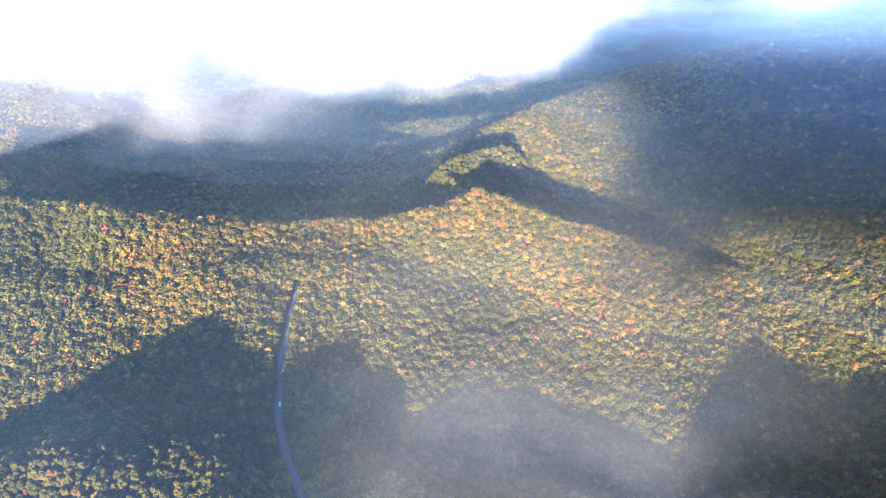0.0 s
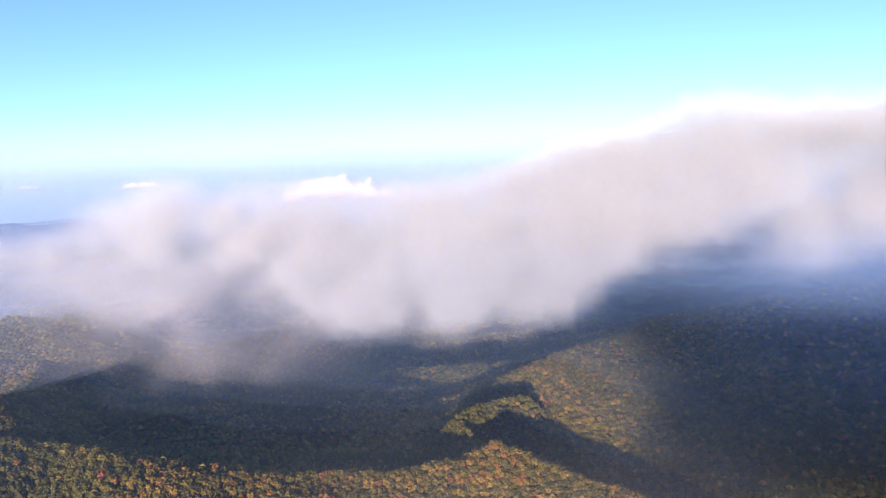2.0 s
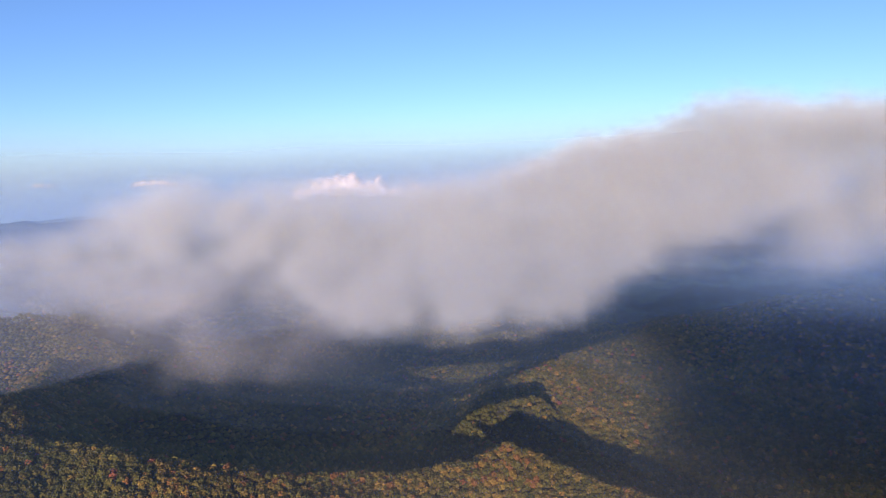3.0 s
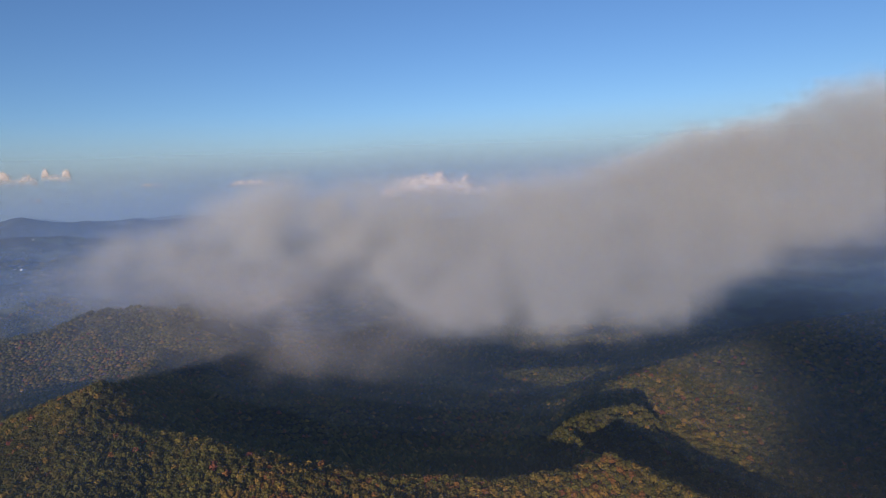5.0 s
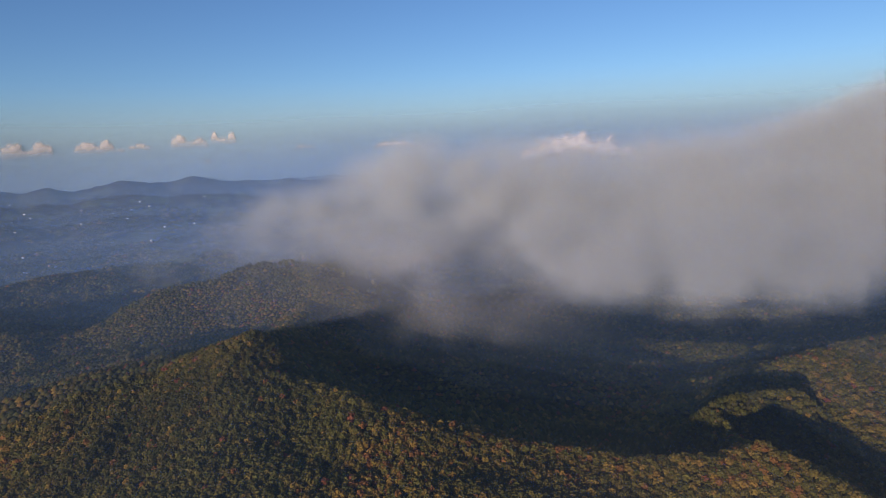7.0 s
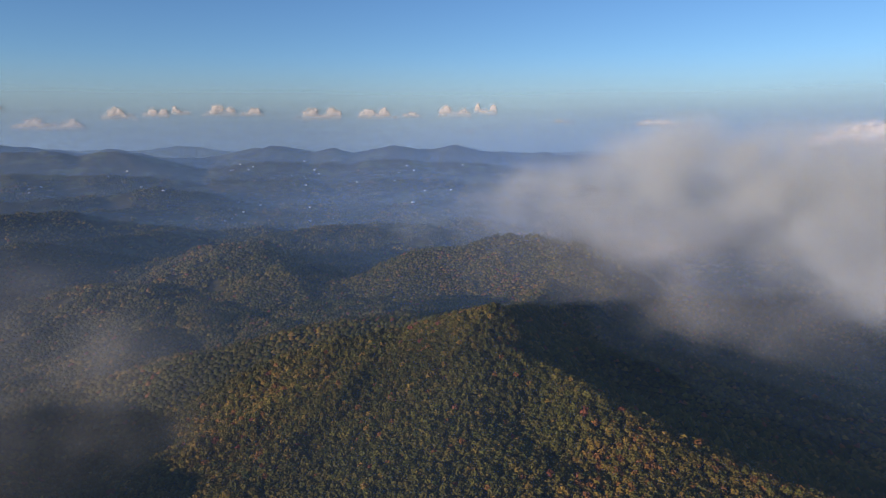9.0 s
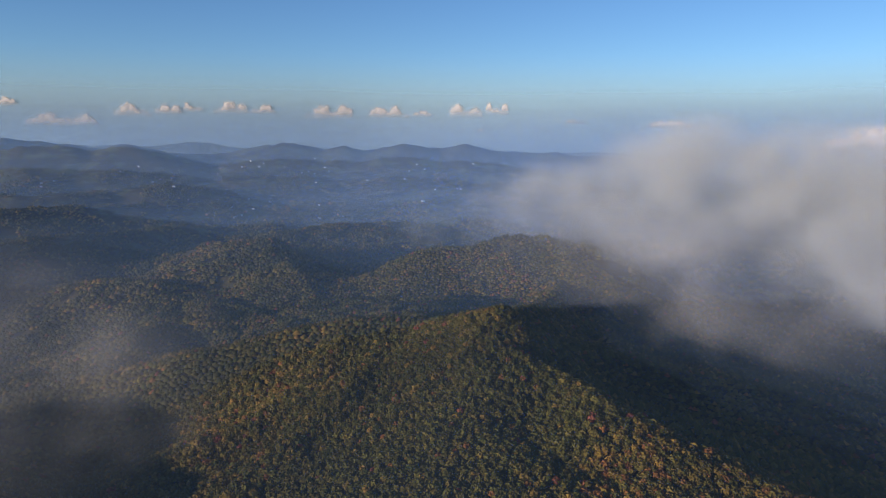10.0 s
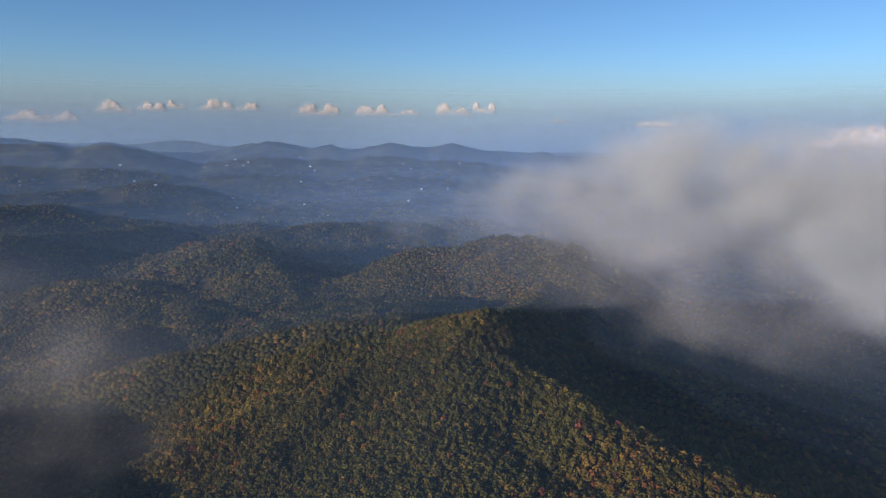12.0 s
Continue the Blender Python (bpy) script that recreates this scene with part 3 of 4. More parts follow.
woods("valley_woods", clearings(in_sight(scatter(10, 28, 84, 2500, 3800, 0.8), 8), 130, 0.53), DOMES, 6.0, 0.45, "dark tree groups across the far valley", 0.6)


# ---------------------------------------------------------------- far mountains against the sky
def far_range(name, radius, az0, az1, profile, depth, label, seed):
    az = np.arange(az0, az1, 0.2)
    el = np.interp(az, [p[0] for p in profile], [p[1] for p in profile])
    el = np.convolve(np.pad(el, 5, "edge"), np.ones(11) / 11, "valid")
    crest = radius * np.tan(np.radians(el)) + radius * 0.006 * (fbm(az / 1.4, az * 0 + seed, 4, seed) - 0.5)
    prof = np.array([(-depth, -150.0), (-depth * 0.62, -75), (-depth * 0.28, -28), (-depth * 0.1, -8), (0, 0), (depth * 0.3, -60), (depth * 0.5, -200)])
    a = np.radians(az)
    rows = []
    for off, dz in prof:
        ripple = fbm(az / 1.6 + off * 0.01, az * 0 + off * 0.02, 3, seed + 5) - 0.5
        rr = radius + off + ripple * depth * 0.35 * (off != 0)
        rows.append(np.stack([-71 - rr * np.sin(a), 112 + rr * np.cos(a), EYE + crest + dz * (1 + 0.5 * ripple)], 1))
    v = np.stack(rows, 0)
    me = mesh_from(name, v.reshape(-1, 3), grid_faces(len(prof), len(az)), FAR_WOOD, True)
    return tagged(new(name, me), label, "mountains", kind="structure")


FAR_WOOD = mixed("far_woodland", 0.008, [(0.3, (0.035, 0.045, 0.018)), (0.55, (0.06, 0.068, 0.028)), (0.75, (0.11, 0.10, 0.045))], 1.0, 0.8, 0.02, 30)
far_range("horizon_hills", 4640, 25, 88, [(25, -2.3), (40, -2.3), (52, -2.3), (60, -2.2), (63.5, -1.9), (66, -1.5), (68.5, -1.75), (72, -1.8), (77, -1.5), (79, -1.05), (81, -1.2), (88, -1.1)], 110, "pale hazy mountains on the horizon", 15)


# ---------------------------------------------------------------- clouds
def vapour(name, mat, layers, label, category="cloud"):
    """A bank of vapour: layer behind layer, each a bulging sheet with its own density. layers: (bearings, elevations, distance, density), the last two functions of (az, el)."""
    vs, fs, ds, start = [], [], [], 0
    for az, el, distance, density in layers:
        plane, distance = (distance, lambda A, E: 1.0) if isinstance(distance, float) else (None, distance)
        A, E = np.meshgrid(az, el, indexing="ij")
        D = distance(A, E) * np.ones_like(A)
        a, ee = np.radians(A), np.radians(E)
        p = np.stack([-D * np.sin(a), D * np.cos(a), EYE + D * np.tan(ee)], -1).reshape(-1, 3)
        if plane is not None:
            p = np.stack([A, plane + 0.25 * (A - 300), EYE + E], -1).reshape(-1, 3)
        vs.append(p)
        ds.append(np.clip(density(A, E), 0, 1).ravel())
        fs.append(grid_faces(len(az), len(el)) + start)
        start += len(p)
    me = mesh_from(name, np.concatenate(vs), np.concatenate(fs), mat, True, attributes=[("thickness", np.concatenate(ds))])
    return tagged(new(name, me), label, category, kind="stuff")


BANK_TOP = [(-60, 8), (-40, 6.0), (-33, 5.5), (-26, 5.5), (-21.8, 7.0), (-17.6, 5.2), (-13, 3.5), (-8.4, 2.7), (-2, 1.7), (4, 0.9), (11, 0.2), (16, 0.2), (22, 0.9), (26, 0.6), (31, -0.6), (36, -2.0), (41, -3.8), (46, -6), (54, -8)]
BANK_FOOT = [(-60, -7), (-40, -7), (-32, -6.9), (-22, -6.8), (-17.6, -7.8), (-13, -9.6), (-8, -12), (-3, -14), (2.2, -14.8), (7, -14.4), (11.5, -13.2), (17, -10.6), (22, -9.4), (27, -10.0), (32, -10.2), (37, -10.0), (42, -9.5), (54, -10)]


def bank_distance(A):
    return np.interp(A, [-60, -30, 0, 22, 30, 36, 45, 54], [800, 950, 1220, 1150, 1250, 1500, 1900, 2000])


def bank_layer(seed, back, strength):
    def distance(A, E):
        return bank_distance(A) * back * (1 + 0.015 * (fbm(A / 9, E / 7, 2, seed) - 0.5))

    def density(A, E):
        n = fbm(A / 8.0, E / 5.0 + A * 0.05, 4, 104)
        n2 = fbm(A / 3.0, E / 3.4, 4, seed + 8)
        veil = fbm(A / 6.5 + E * 0.12, E / 9.0, 4, 140)              # tall soft wisps that run through all the layers
        puff = fbm(A / 2.6, E / 2.4, 3, 150)
        own = fbm(A / 6.0 + E * 0.08, E / 7.0, 3, seed + 3)
        side = smooth(-60, -48, A)
        ragged = 1 + 0.8 * smooth(10, 34, A)
        top = np.interp(A, [p[0] for p in BANK_TOP], [p[1] for p in BANK_TOP]) + ragged * (1.6 * (n - 0.5) + 0.9 * (veil - 0.5)) + 1.3 * (puff - 0.5) + 0.5 * (n2 - 0.5)
        foot = np.interp(A, [p[0] for p in BANK_FOOT], [p[1] for p in BANK_FOOT]) + 3.2 * (n - 0.5) + 3.2 * (0.5 - veil) + 1.6 * (0.5 - puff) + 0.8 * (n2 - 0.5)
        body = smooth(0.0, 3.4, top - E) * smooth(-1.6, 5.6, E - foot)
        thin = 1 - 0.72 * smooth(16, 40, A)
        drift = 0.3 + 1.15 * smooth(0.25, 0.72, 0.45 * veil + 0.3 * own + 0.25 * puff)
        return strength * side * body * thin * drift
    return np.arange(-60, 56, 0.9), np.arange(-22, 10, 0.8), distance, density


def unseen_shade_layer(y, seed):
    """Unseen cloud added to the right of the flight to shade the opposite slope: an upright sheet at y, over x and
    heights.
    """
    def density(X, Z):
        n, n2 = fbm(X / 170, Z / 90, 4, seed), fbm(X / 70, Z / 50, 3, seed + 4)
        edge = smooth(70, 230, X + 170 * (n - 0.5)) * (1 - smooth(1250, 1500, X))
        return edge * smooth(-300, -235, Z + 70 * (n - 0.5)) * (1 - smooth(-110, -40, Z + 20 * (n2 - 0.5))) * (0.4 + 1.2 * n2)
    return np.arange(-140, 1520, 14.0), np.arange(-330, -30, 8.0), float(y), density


# twelve layers of the bank in view, then three unseen sheets added for shade
vapour("cloud_bank", CLOUD, [bank_layer(101 + 30 * k, 1.0 + 0.016 * k, 0.18) for k in range(12)] + [unseen_shade_layer(y, 411 + int(y)) for y in (0, 50, 100)],
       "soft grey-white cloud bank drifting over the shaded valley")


def patch_layer(az0, az1, el0, el1, dist, strength, seed, tall=1.0, crisp=0.0):
    def distance(A, E):
        return dist * (1 + 0.06 * (fbm(A / 12, E / 9, 2, seed) - 0.5))

    def density(A, E):
        u, v = (A - az0) / (az1 - az0) * 2 - 1, (E - el0) / (el1 - el0) * 2 - 1
        A = A + 0.35 * E
        n = fbm(A / 9.0, E / (6.0 * tall), 4, seed + 2)
        edge = 1 - np.sqrt(u * u + v * v) + 0.9 * (n - 0.5)
        return strength * smooth(0.0, 0.7, edge) * smooth(0.2 + crisp, 0.7, fbm(A / (6.0 / tall), E / (4.5 * tall), 4, seed + 6) + 0.1) * smooth(0, 0.25, 1 - np.abs(u)) * smooth(0, 0.25, 1 - np.abs(v))
    return np.arange(az0, az1 + 0.7, 0.7), np.arange(el0, el1 + 0.7, 0.7), distance, density


vapour("mist_wisp", MIST, [patch_layer(6 - k, 36 + k, -18.5, -5, 1060 - 40 * k, 0.055, 211 + 6 * k, 1.25, 0.1) for k in range(4)] +
       [patch_layer(22, 46 - 2 * k, -14, -4, 1130 - 30 * k, 0.042, 291 + 6 * k, 1.3) for k in range(3)],
       "thin mist wisps rising from the shaded valley", "mist")
vapour("mist_veil", MIST, [patch_layer(57, 112, -29, -4, 600 + 34 * k, 0.15, 251 + 6 * k, 0.9) for k in range(4)],
       "grey mist over the shaded hollow", "mist")


def draped_mist(name, az0, az1, r0, r1, lifts, strength, seed, label):
    """Mist that lies over the tree tops of a hollow, in a few layers."""
    A, RD = np.meshgrid(np.arange(az0, az1, 0.6), np.arange(r0, r1, 6.0), indexing="ij")
    a = np.radians(A)
    x, y = (-RD * np.sin(a)).ravel(), (RD * np.cos(a)).ravel()
    z = relief(x, y).reshape(A.shape)
    for _ in range(12):
        p = np.pad(z, 2, "edge")
        z = sum(p[i:i + A.shape[0], j:j + A.shape[1]] for i in (0, 2, 4) for j in (0, 2, 4)) / 9
    z = z.ravel()
    u, v = (A - az0) / (az1 - az0) * 2 - 1, (RD - r0) / (r1 - r0) * 2 - 1
    vs, fs, ds = [], [], []
    for k, lift in enumerate(lifts):
        n = fbm(x / 90, y / 90, 4, seed + 7 * k).reshape(A.shape)
        d = strength * smooth(0.05, 0.8, 1 - np.sqrt(u * u + v * v) + 0.6 * (n - 0.5)) * smooth(0, 0.2, 1 - np.abs(u)) * smooth(0, 0.2, 1 - np.abs(v))
        vs.append(np.stack([x, y, z + lift + 4 * n.ravel()], 1))
        ds.append(d.ravel())
        fs.append(grid_faces(*A.shape) + k * A.size)
    me = mesh_from(name, np.concatenate(vs), np.concatenate(fs), MIST, True, attributes=[("thickness", np.concatenate(ds))])
    return tagged(new(name, me), label, "mist", kind="stuff")


draped_mist("mist_patch", -62, 28, 190, 490, (16, 26, 36), 0.065, 231, "pale thin fog drifting over the lower slope")


def low_veil(A, E):
    return 0.025 * smooth(0, 1, (-17 - E) / 14.0) * (1 - smooth(8, 26, A)) * smooth(0, 1, (52 - np.abs(A)) / 12.0) * (0.8 + 0.4 * fbm(A / 12, E / 8, 3, 277))


vapour("mist_film", MIST, [(np.arange(-52, 53, 2.0), np.arange(-60, -14, 2.0), lambda A, E: 285.0, low_veil)], "thin film of mist below the flight", "mist")


def flattened(A):
    """The shells of haze are shaped to run straight on the left, so the low sun still lights them."""
    return 1 / np.cos(np.radians(np.clip(A - 55, 0, 40)))


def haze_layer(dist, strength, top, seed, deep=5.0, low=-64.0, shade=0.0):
    """A tinted see-through sheet standing in for haze, at a distance in metres or, under 10, in multiples of the cloud
    bank's distance; it thins out under the height low and is denser by shade on the right or, if negative, on the left.
    """
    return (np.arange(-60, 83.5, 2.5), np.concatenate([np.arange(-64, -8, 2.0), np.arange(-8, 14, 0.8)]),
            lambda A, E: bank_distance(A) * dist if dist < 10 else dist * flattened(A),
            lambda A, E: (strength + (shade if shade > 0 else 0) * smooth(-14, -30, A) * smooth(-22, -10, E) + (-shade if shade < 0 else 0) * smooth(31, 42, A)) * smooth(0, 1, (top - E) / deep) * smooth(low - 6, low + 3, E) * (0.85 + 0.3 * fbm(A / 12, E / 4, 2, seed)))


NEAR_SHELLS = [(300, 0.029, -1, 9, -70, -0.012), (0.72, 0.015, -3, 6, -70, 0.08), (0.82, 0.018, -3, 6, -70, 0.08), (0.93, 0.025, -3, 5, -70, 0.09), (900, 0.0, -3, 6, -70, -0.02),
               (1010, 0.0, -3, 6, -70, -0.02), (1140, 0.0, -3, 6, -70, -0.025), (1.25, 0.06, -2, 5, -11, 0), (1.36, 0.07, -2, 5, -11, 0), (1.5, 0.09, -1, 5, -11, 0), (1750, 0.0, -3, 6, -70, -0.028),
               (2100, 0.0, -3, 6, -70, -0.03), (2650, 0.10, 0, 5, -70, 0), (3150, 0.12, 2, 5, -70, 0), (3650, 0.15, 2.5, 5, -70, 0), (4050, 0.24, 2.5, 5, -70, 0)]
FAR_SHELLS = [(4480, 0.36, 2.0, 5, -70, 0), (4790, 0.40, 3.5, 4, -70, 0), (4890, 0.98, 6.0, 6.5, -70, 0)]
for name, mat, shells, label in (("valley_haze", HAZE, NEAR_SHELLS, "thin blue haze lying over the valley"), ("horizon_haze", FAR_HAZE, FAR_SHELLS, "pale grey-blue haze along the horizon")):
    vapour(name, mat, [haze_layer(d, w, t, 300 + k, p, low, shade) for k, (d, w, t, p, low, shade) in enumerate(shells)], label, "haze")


# ---------------------------------------------------------------- forest track on the shaded side
track_line = TRACK.copy()
track_line[:, 2] = relief(TRACK[:, 0].copy(), TRACK[:, 1].copy()) + 0.3
tagged(new("track", ribbon("track", track_line, 4.0, 0.25, GRASS)), "narrow grassy forest track in the shade", "track", kind="structure")


# ---------------------------------------------------------------- single trees on the near hill
def crown_mesh(seed, radius, tint):
    """A crown of several leaf clumps round the limbs, with an uneven outline."""
    rnd = random.Random(seed)
    bm = bmesh.new()
    for k in range(9):
        a, lift = k * 2.4 + rnd.random(), rnd.uniform(-0.25, 0.7)
        reach = radius * (0.0 if k == 0 else rnd.uniform(0.38, 0.62))
        centre = Vector((math.cos(a) * reach, math.sin(a) * reach, radius * (1.75 + (0.75 if k == 0 else lift * 0.75))))
        made = bmesh.ops.create_icosphere(bm, subdivisions=2, radius=radius * rnd.uniform(0.40, 0.58))["verts"]
        for v in made:
            d = v.co.normalized()
            v.co = centre + v.co * (1 + 0.45 * noise.noise(d * 3.1 + Vector((seed, k, 0))))
    me = bpy.data.meshes.new("crown")
    bm.to_mesh(me)
    bm.free()
    col = me.attributes.new("tint", "FLOAT_COLOR", "POINT")
    shade = np.repeat([[*tint, 1.0]], len(me.vertices), 0).astype(np.float32)
    col.data.foreach_set("color", shade.ravel())
    me.materials.append(FOLIAGE)
    return me


def limb(bm, a, b, r0, r1, sides=7):
    a, b = Vector(a), Vector(b)
    turn = (b - a).to_track_quat("Z", "Y").to_matrix().to_4x4()
    bmesh.ops.create_cone(bm, cap_ends=True, segments=sides, radius1=r0, radius2=r1, depth=(b - a).length, matrix=Matrix.Translation((a + b) / 2) @ turn)


def make_tree(seed, radius, tint, label):
    rnd = random.Random(seed + 50)
    tree = tagged(new("tree"), label, "tree", "trees on the near hill")
    bm = bmesh.new()
    limb(bm, (0, 0, -0.8), (0.1, 0, radius * 1.0), 0.26, 0.19)
    limb(bm, (0.1, 0, radius * 1.0), (0, 0.1, radius * 2.1), 0.19, 0.07)
    part("trunk", bm, BARK, tree, "grey bark trunk")
    for k in range(4):
        a = k * 1.57 + rnd.random()
        bm = bmesh.new()
        limb(bm, (0.05, 0, radius * rnd.uniform(0.8, 1.2)), (math.cos(a) * radius * 0.6, math.sin(a) * radius * 0.6, radius * rnd.uniform(1.5, 2.0)), 0.11, 0.04, 6)
        part("limb", bm, BARK, tree)
    crown = new("crown", crown_mesh(seed, radius, tint))
    crown.parent = tree
    return tree


KINDS = [("broadleaf tree with dense dark green crown", 0), ("broadleaf tree with olive green crown", 1), ("broadleaf tree with yellow-green autumn crown", 2),
         ("broadleaf tree with pale yellow-green crown", 3), ("maple with golden yellow autumn crown", 4), ("maple with orange autumn crown", 5), ("maple with red autumn crown", 6)]
tree_rng = np.random.default_rng(19)
spots = []
for gx in np.arange(-310, -120, 5.6):
    for gy in np.arange(220, 400, 5.6):
        px, py = gx + tree_rng.uniform(-1.8, 1.8), gy + tree_rng.uniform(-1.8, 1.8)
        r, a = math.hypot(px, py), math.degrees(math.atan2(-px, py))
        if STAND[0] + 0.3 < a < STAND[1] - 0.3 and STAND[2] + 2 < r < STAND[3] - 2:
            spots.append((px, py))
heights = relief(np.array([p[0] for p in spots]), np.array([p[1] for p in spots]))
grown = {}
for (px, py), pz in zip(spots, heights):
    k = int(tree_rng.choice(7, p=[0.16, 0.27, 0.29, 0.16, 0.07, 0.035, 0.015]))
    pair = (k, int(tree_rng.integers(0, 2)))
    place = pose(px, py, pz, 0, 0, tree_rng.uniform(0, 360)) @ Matrix.Scale(tree_rng.uniform(0.85, 1.2), 4)
    if pair not in grown:
        grown[pair] = make_tree(k * 3 + pair[1], 3.5, PALETTE[k], KINDS[k][0])
        grown[pair].matrix_basis = place
    else:
        copy_thing(grown[pair], place).scale = (tree_rng.uniform(0.85, 1.15),) * 3

# ---------------------------------------------------------------- car on the road
CAR_PAINT = mixed("white_car_paint", 2.0, [(0.3, (0.72, 0.73, 0.74)), (0.7, (0.8, 0.8, 0.8))], 0.3)
CAR_GLASS = mixed("dark_car_glass", 2.0, [(0.3, (0.02, 0.022, 0.025)), (0.7, (0.03, 0.032, 0.035))], 0.08)
RUBBER = mixed("black_rubber", 5.0, [(0.3, (0.02, 0.02, 0.02)), (0.7, (0.035, 0.035, 0.035))], 0.9)


def box(bm, size, at, taper=1.0):
    made = bmesh.ops.create_cube(bm, size=1.0)["verts"]
    for v in made:
        k = taper if v.co.z > 0 else 1.0
        v.co = Vector((v.co.x * size[0] * k, v.co.y * size[1] * k, v.co.z * size[2])) + Vector(at)
    return made


def make_car(at, heading):
    car = tagged(new("car"), "small white car driving on the grey asphalt road", "car")
    bm = bmesh.new()
    box(bm, (1.8, 4.4, 0.7), (0, 0, 0.68), 0.96)
    bmesh.ops.bevel(bm, geom=bm.edges[:], offset=0.12, segments=2, affect="EDGES")
    part("body", bm, CAR_PAINT, car)
    bm = bmesh.new()
    box(bm, (1.55, 2.3, 0.5), (0, -0.25, 1.27), 0.82)
    bmesh.ops.bevel(bm, geom=bm.edges[:], offset=0.08, segments=2, affect="EDGES")
    part("window", bm, CAR_GLASS, car, "dark car windows")
    bm = bmesh.new()
    box(bm, (1.3, 1.8, 0.05), (0, -0.25, 1.545), 0.95)
    part("roof", bm, CAR_PAINT, car)
    for sx in (-0.8, 0.8):
        for sy in (-1.35, 1.35):
            bm = bmesh.new()
            bmesh.ops.create_cone(bm, cap_ends=True, segments=16, radius1=0.33, radius2=0.33, depth=0.22, matrix=pose(sx, sy, 0.33, 0, 90, 0))
            part("wheel", bm, RUBBER, car, "black tyre")
    car.matrix_basis = pose(*at, 0, 0, heading)
    return car


k = int(np.argmin(np.hypot(ROAD[:, 0] - polar(21.2, 424, 0)[0], ROAD[:, 1] - polar(21.2, 424, 0)[1])))
ahead = ROAD[k + 1] - ROAD[k]
make_car((ROAD[k, 0] + 1.5, ROAD[k, 1], ROAD[k, 2] + 0.33), math.degrees(math.atan2(-ahead[0], ahead[1])))

# ---------------------------------------------------------------- rock outcrop on the wooded hill
ROCK = mixed("pale_grey_rock", 0.15, [(0.3, (0.20, 0.18, 0.165)), (0.6, (0.33, 0.30, 0.28)), (0.8, (0.40, 0.37, 0.35))], 0.95, 0.7, 0.5, 0.6)


def make_rock(seed, at, size):
    bm = bmesh.new()
    bmesh.ops.create_icosphere(bm, subdivisions=3, radius=1.0)
    for v in bm.verts:
        d = v.co.normalized()
        v.co = Vector((d.x * size[0], d.y * size[1], d.z * size[2])) * (1 + 0.35 * noise.noise(d * 1.9 + Vector((seed, 0, 0))) + 0.2 * noise.cell(d * 3 + Vector((seed, 1, 0))))
    me = bpy.data.meshes.new("rock")
    bm.to_mesh(me)
    bm.free()
    me.materials.append(ROCK)
    ob = tagged(new("rock", me), "pale grey rock face between the trees", "rock", "rocks on the hill")
    ob.location = at
    return ob


for seed, (da, dr) in enumerate([(0, 0), (0.5, 14), (-0.7, 8), (1.3, -6), (-1.6, 22), (2.1, 12)]):
    px, py, _ = polar(45.7 + da, 1395 + dr, 0)
    make_rock(seed * 5 + 1, (px, py, float(relief(np.array([px]), np.array([py]))[0]) + 2), (2.4 + seed % 3 * 0.8, 2.2, 3.6 + seed % 2 * 1.2))

# ---------------------------------------------------------------- houses in the valley
WALLS = [mixed("white_boards", 0.6, [(0.3, (0.66, 0.65, 0.62)), (0.7, (0.8, 0.79, 0.77))], 0.8), mixed("brick_wall", 0.6, [(0.3, (0.25, 0.14, 0.10)), (0.7, (0.36, 0.21, 0.16))], 0.9),
         mixed("beige_boards", 0.6, [(0.3, (0.45, 0.40, 0.33)), (0.7, (0.55, 0.50, 0.42))], 0.85)]
ROOFS = [mixed("grey_shingles", 0.8, [(0.3, (0.12, 0.12, 0.125)), (0.7, (0.2, 0.2, 0.2))], 0.9), mixed("pale_metal_roof", 0.8, [(0.3, (0.55, 0.56, 0.58)), (0.7, (0.68, 0.68, 0.69))], 0.5)]
PANE = mixed("dark_window_glass", 2.0, [(0.3, (0.03, 0.035, 0.04)), (0.7, (0.05, 0.055, 0.06))], 0.15)


def make_house(length, width, height, wall, roof, label):
    house = tagged(new("house"), label, "house", "houses in the valley")
    bm = bmesh.new()
    box(bm, (length, width, height + 3), (0, 0, height / 2 - 1.5))
    part("wall", bm, wall, house)
    bm = bmesh.new()
    rise, ex, ey = width * 0.3, length / 2 + 0.6, width / 2 + 0.6
    v = [bm.verts.new(c) for c in ((-ex, -ey, height), (ex, -ey, height), (ex, ey, height), (-ex, ey, height), (-ex, 0, height + rise), (ex, 0, height + rise))]
    for f in ((0, 1, 5, 4), (2, 3, 4, 5), (1, 2, 5), (3, 0, 4), (3, 2, 1, 0)):
        bm.faces.new([v[i] for i in f])
    part("roof", bm, roof, house)
    for side in (-1, 1):
        for k in range(max(2, int(length / 5))):
            bm = bmesh.new()
            box(bm, (1.6, 0.12, 1.5), (-length / 2 + (k + 0.5) * length / max(2, int(length / 5)), side * (width / 2 + 0.04), height * 0.55))
            part("window", bm, PANE, house)
    return house


HOUSES = [make_house(9, 7, 3.6, WALLS[0], ROOFS[0], "white boarded house with grey shingle roof"), make_house(9, 6.5, 3.4, WALLS[1], ROOFS[0], "small brick house with grey roof"),
          make_house(10, 7, 3.6, WALLS[2], ROOFS[1], "beige house with pale metal roof"), make_house(18, 9, 4.2, WALLS[0], ROOFS[1], "long white hall with pale metal roof")]
house_rng = np.random.default_rng(5)
towns = [(66, 2800, 5, 160, 14), (58, 2950, 5, 200, 20), (50, 3200, 4, 220, 18), (70, 3600, 4, 160, 14), (46, 3500, 4, 200, 18), (58, 3700, 6, 160, 24), (76, 3300, 3, 160, 8)]
first = set()
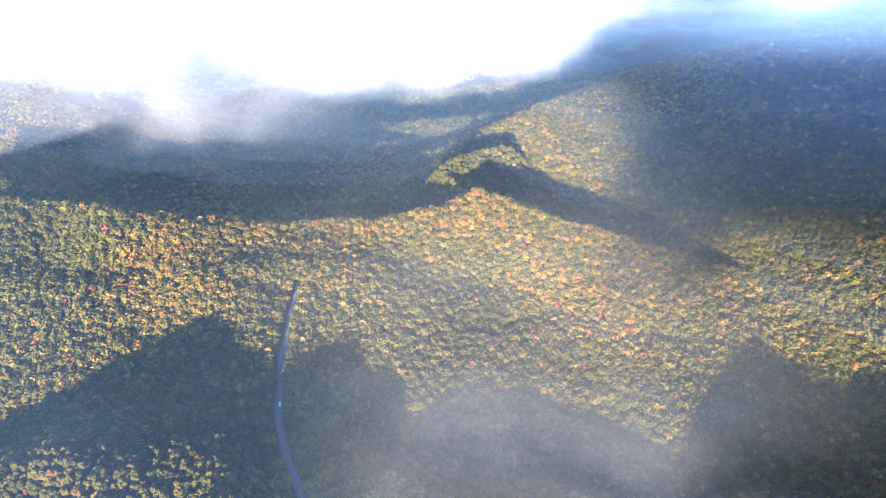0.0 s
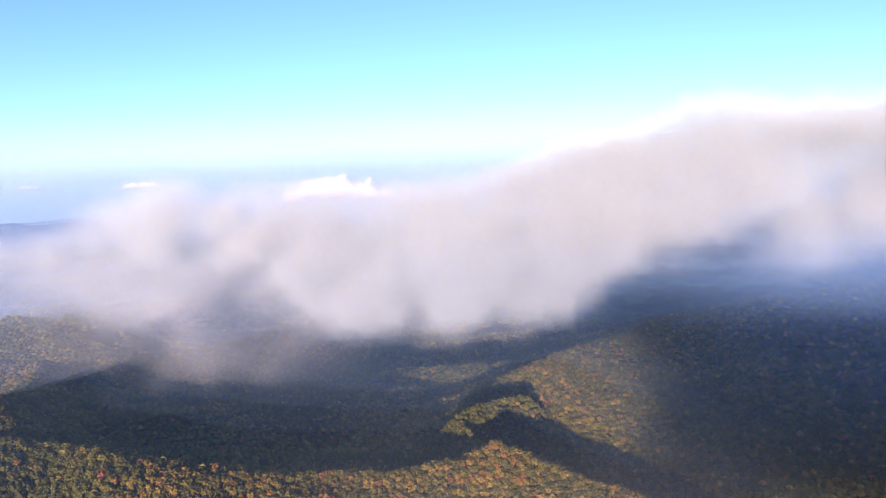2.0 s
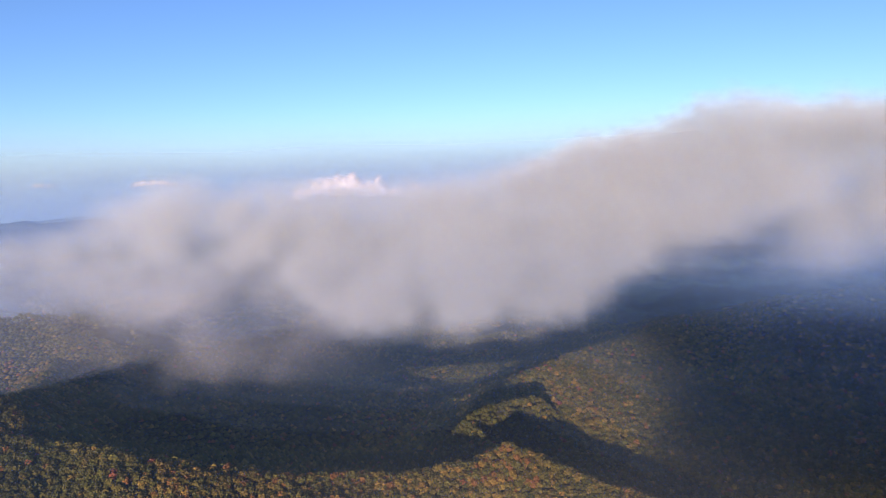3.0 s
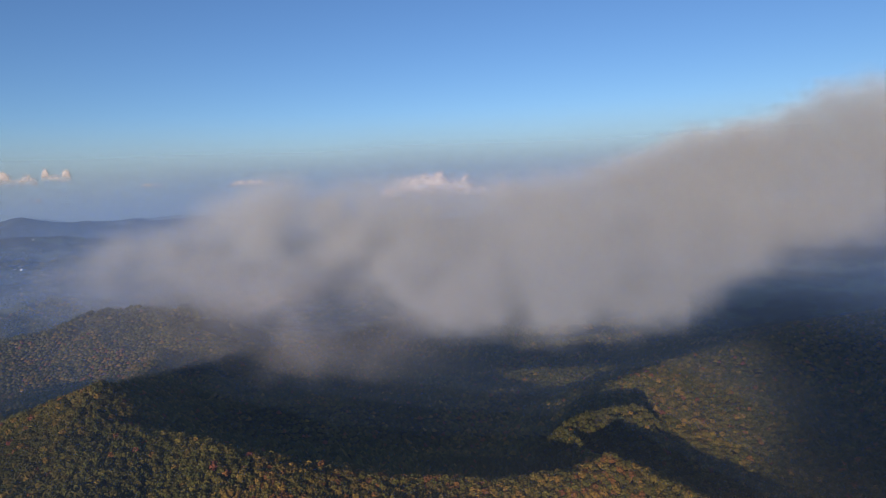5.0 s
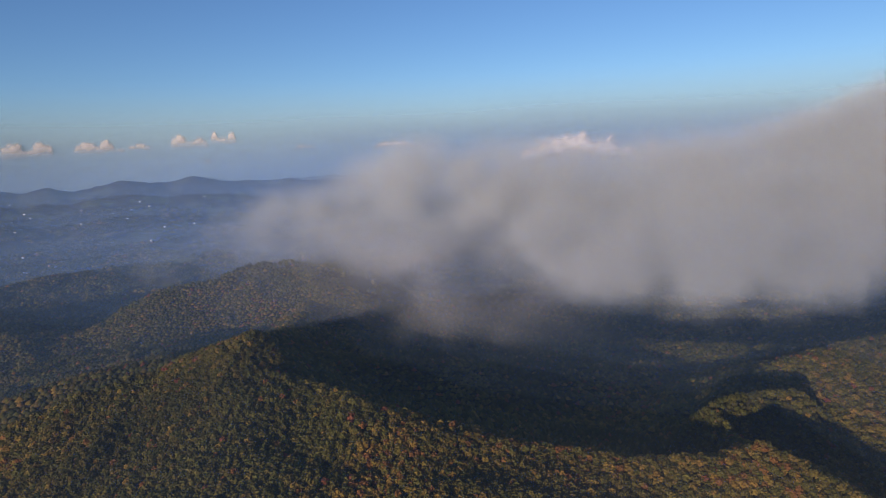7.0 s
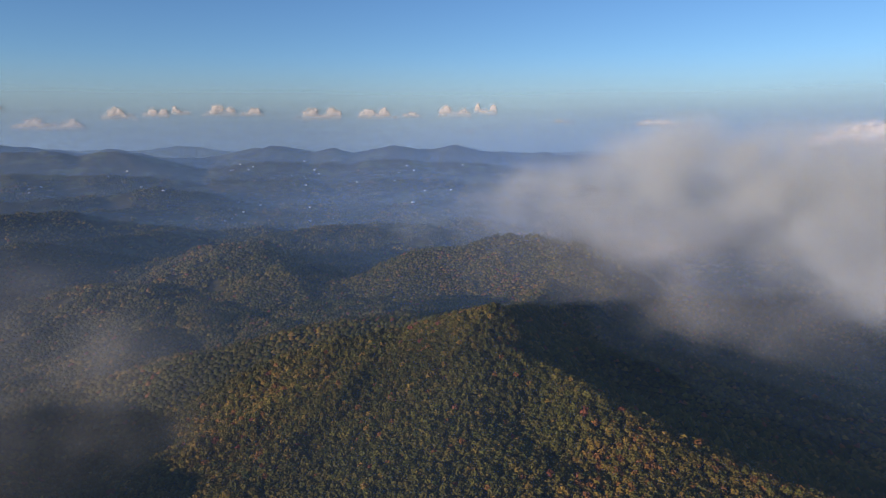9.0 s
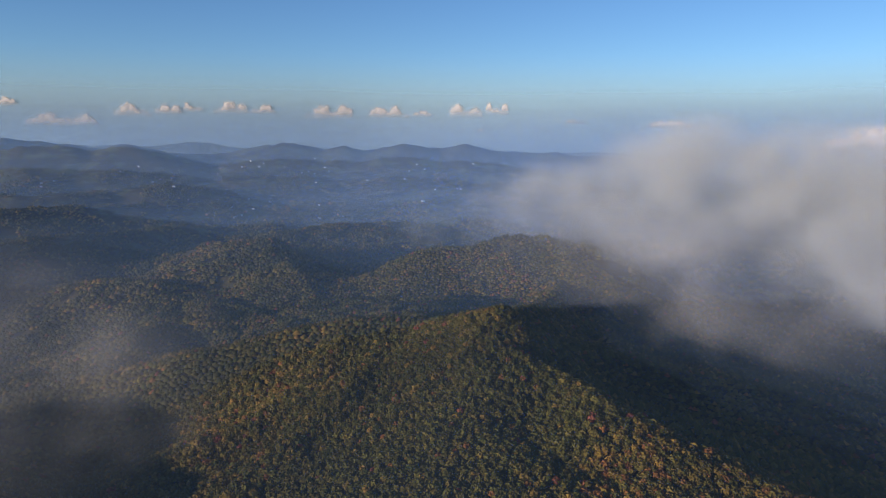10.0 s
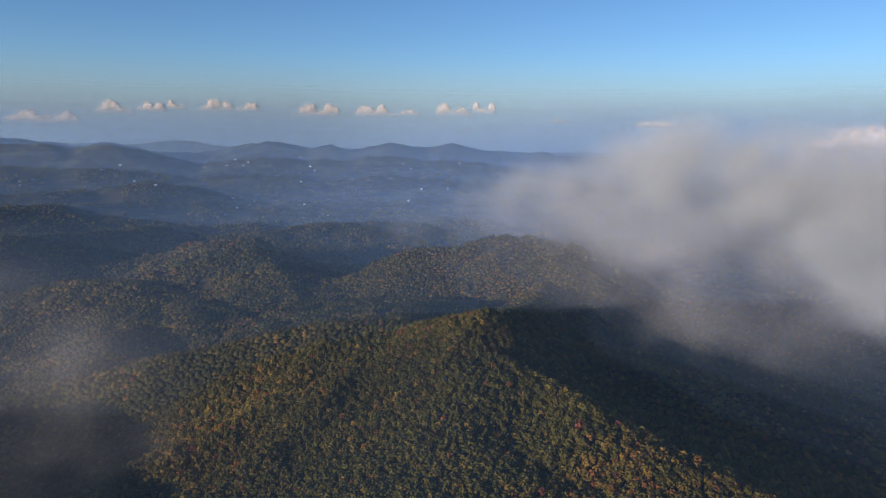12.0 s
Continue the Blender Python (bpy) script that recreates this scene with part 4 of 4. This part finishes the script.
for az, r, spread, deep, count in towns:
    for _ in range(count):
        px, py, _z = polar_late(az + house_rng.normal(0, spread * 0.6), r + house_rng.normal(0, deep), 0)
        pz = float(relief(np.array([px]), np.array([py]))[0])
        kind = int(house_rng.choice(4, p=[0.20, 0.42, 0.33, 0.05]))
        place = pose(px, py, pz + 1.5, 0, 0, house_rng.uniform(0, 180))
        if kind in first:
            copy_thing(HOUSES[kind], place)
        else:
            HOUSES[kind].matrix_basis = place
            first.add(kind)


# ---------------------------------------------------------------- far cumulus clouds
def make_cumulus(seed, at, wide, tall, label, full=0.75):
    """Heaped cloud flattened to two thin sheets to fit the camera's view: swelling heads over a flat base, thinning out
    at its rim and towards the base.
    """
    rnd = random.Random(seed)
    heads = [(rnd.uniform(-0.65, 0.65), rnd.uniform(0.25, 0.5), rnd.uniform(0.5, 1.0)) for _ in range(2 + int(wide / tall))]
    nu, nv = int(20 + 11 * wide / tall), 22
    U, V = np.meshgrid(np.linspace(-1, 1, nu), np.linspace(-0.12, 1.15, nv), indexing="ij")
    X = U * wide / tall
    roof = np.max([h * np.clip(1 - ((U - c) / w) ** 2, 0, 1) ** 0.6 for c, w, h in heads], 0)
    roof = np.maximum(roof, 0.5 * (1 - U ** 4)) * 0.85
    lumps, fine = fbm(X * 2.2, V * 4.4, 3, seed), fbm(X * 7, V * 13, 3, seed + 5)
    inside = roof + 0.34 * (lumps - 0.5) + 0.2 * (fine - 0.5) - V
    dense = smooth(0.0, 0.3, inside) * smooth(-0.1, 0.6, V + 0.25 * (lumps - 0.5)) * smooth(0, 0.12, 1 - np.abs(U))
    swell = tall * (0.05 * smooth(0, 0.6, inside) + 0.03 * (lumps - 0.5) + 0.012 * (fine - 0.5))
    front = np.stack([U * wide / 2, -swell - 1.0, V * tall], -1).reshape(-1, 3)
    back = np.stack([U * wide / 2, 0.3 * swell + 1.0, V * tall], -1).reshape(-1, 3)
    faces = grid_faces(nu, nv)
    me = mesh_from("cumulus_cloud", np.concatenate([front, back]), np.concatenate([faces, faces + len(front)]), CUMULUS, True, attributes=[("thickness", np.tile(dense.ravel(), 2) * full)])
    ob = tagged(new("cumulus_cloud", me), label, "cloud", "clouds on the horizon")
    turn = math.degrees(math.atan2(-at[0], at[1]))
    ob.matrix_basis = pose(*at, 0, 0, min(turn, 55.0))
    return ob


for seed, (az, el, wide, tall) in enumerate([(75.5, -0.2, 420, 105), (79.5, 1.35, 190, 75), (70.8, 0.6, 210, 112), (68.2, 0.8, 150, 75), (66.3, 1.0, 130, 70), (63.4, 0.9, 200, 100), (60.9, 0.9, 170, 72),
                                             (55.4, 0.5, 290, 112), (50.2, 0.6, 260, 100), (47.3, 0.7, 140, 72), (43.4, 0.7, 210, 125), (40.8, 0.9, 150, 105), (42.2, -0.6, 60, 28), (25.8, -0.15, 330, 60), (34, 0.2, 130, 30)]):
    x, y, z = polar_late(az, 4760, 4760 * math.tan(radians(el)))
    out = 4880 * float(flattened(math.degrees(math.atan2(-x, y)))) / math.hypot(x, y)
    make_cumulus(seed * 11 + 3, (x * out, y * out, z), wide * 1.25, tall * 1.12, "small sunlit cumulus cloud with cream heaped top")
x, y, z = polar(8.8, 4700, 4700 * math.tan(radians(-2.3)))
make_cumulus(907, (x, y, z), 1400, 290, "long white cumulus cloud with sunlit top and grey base", 1.0)
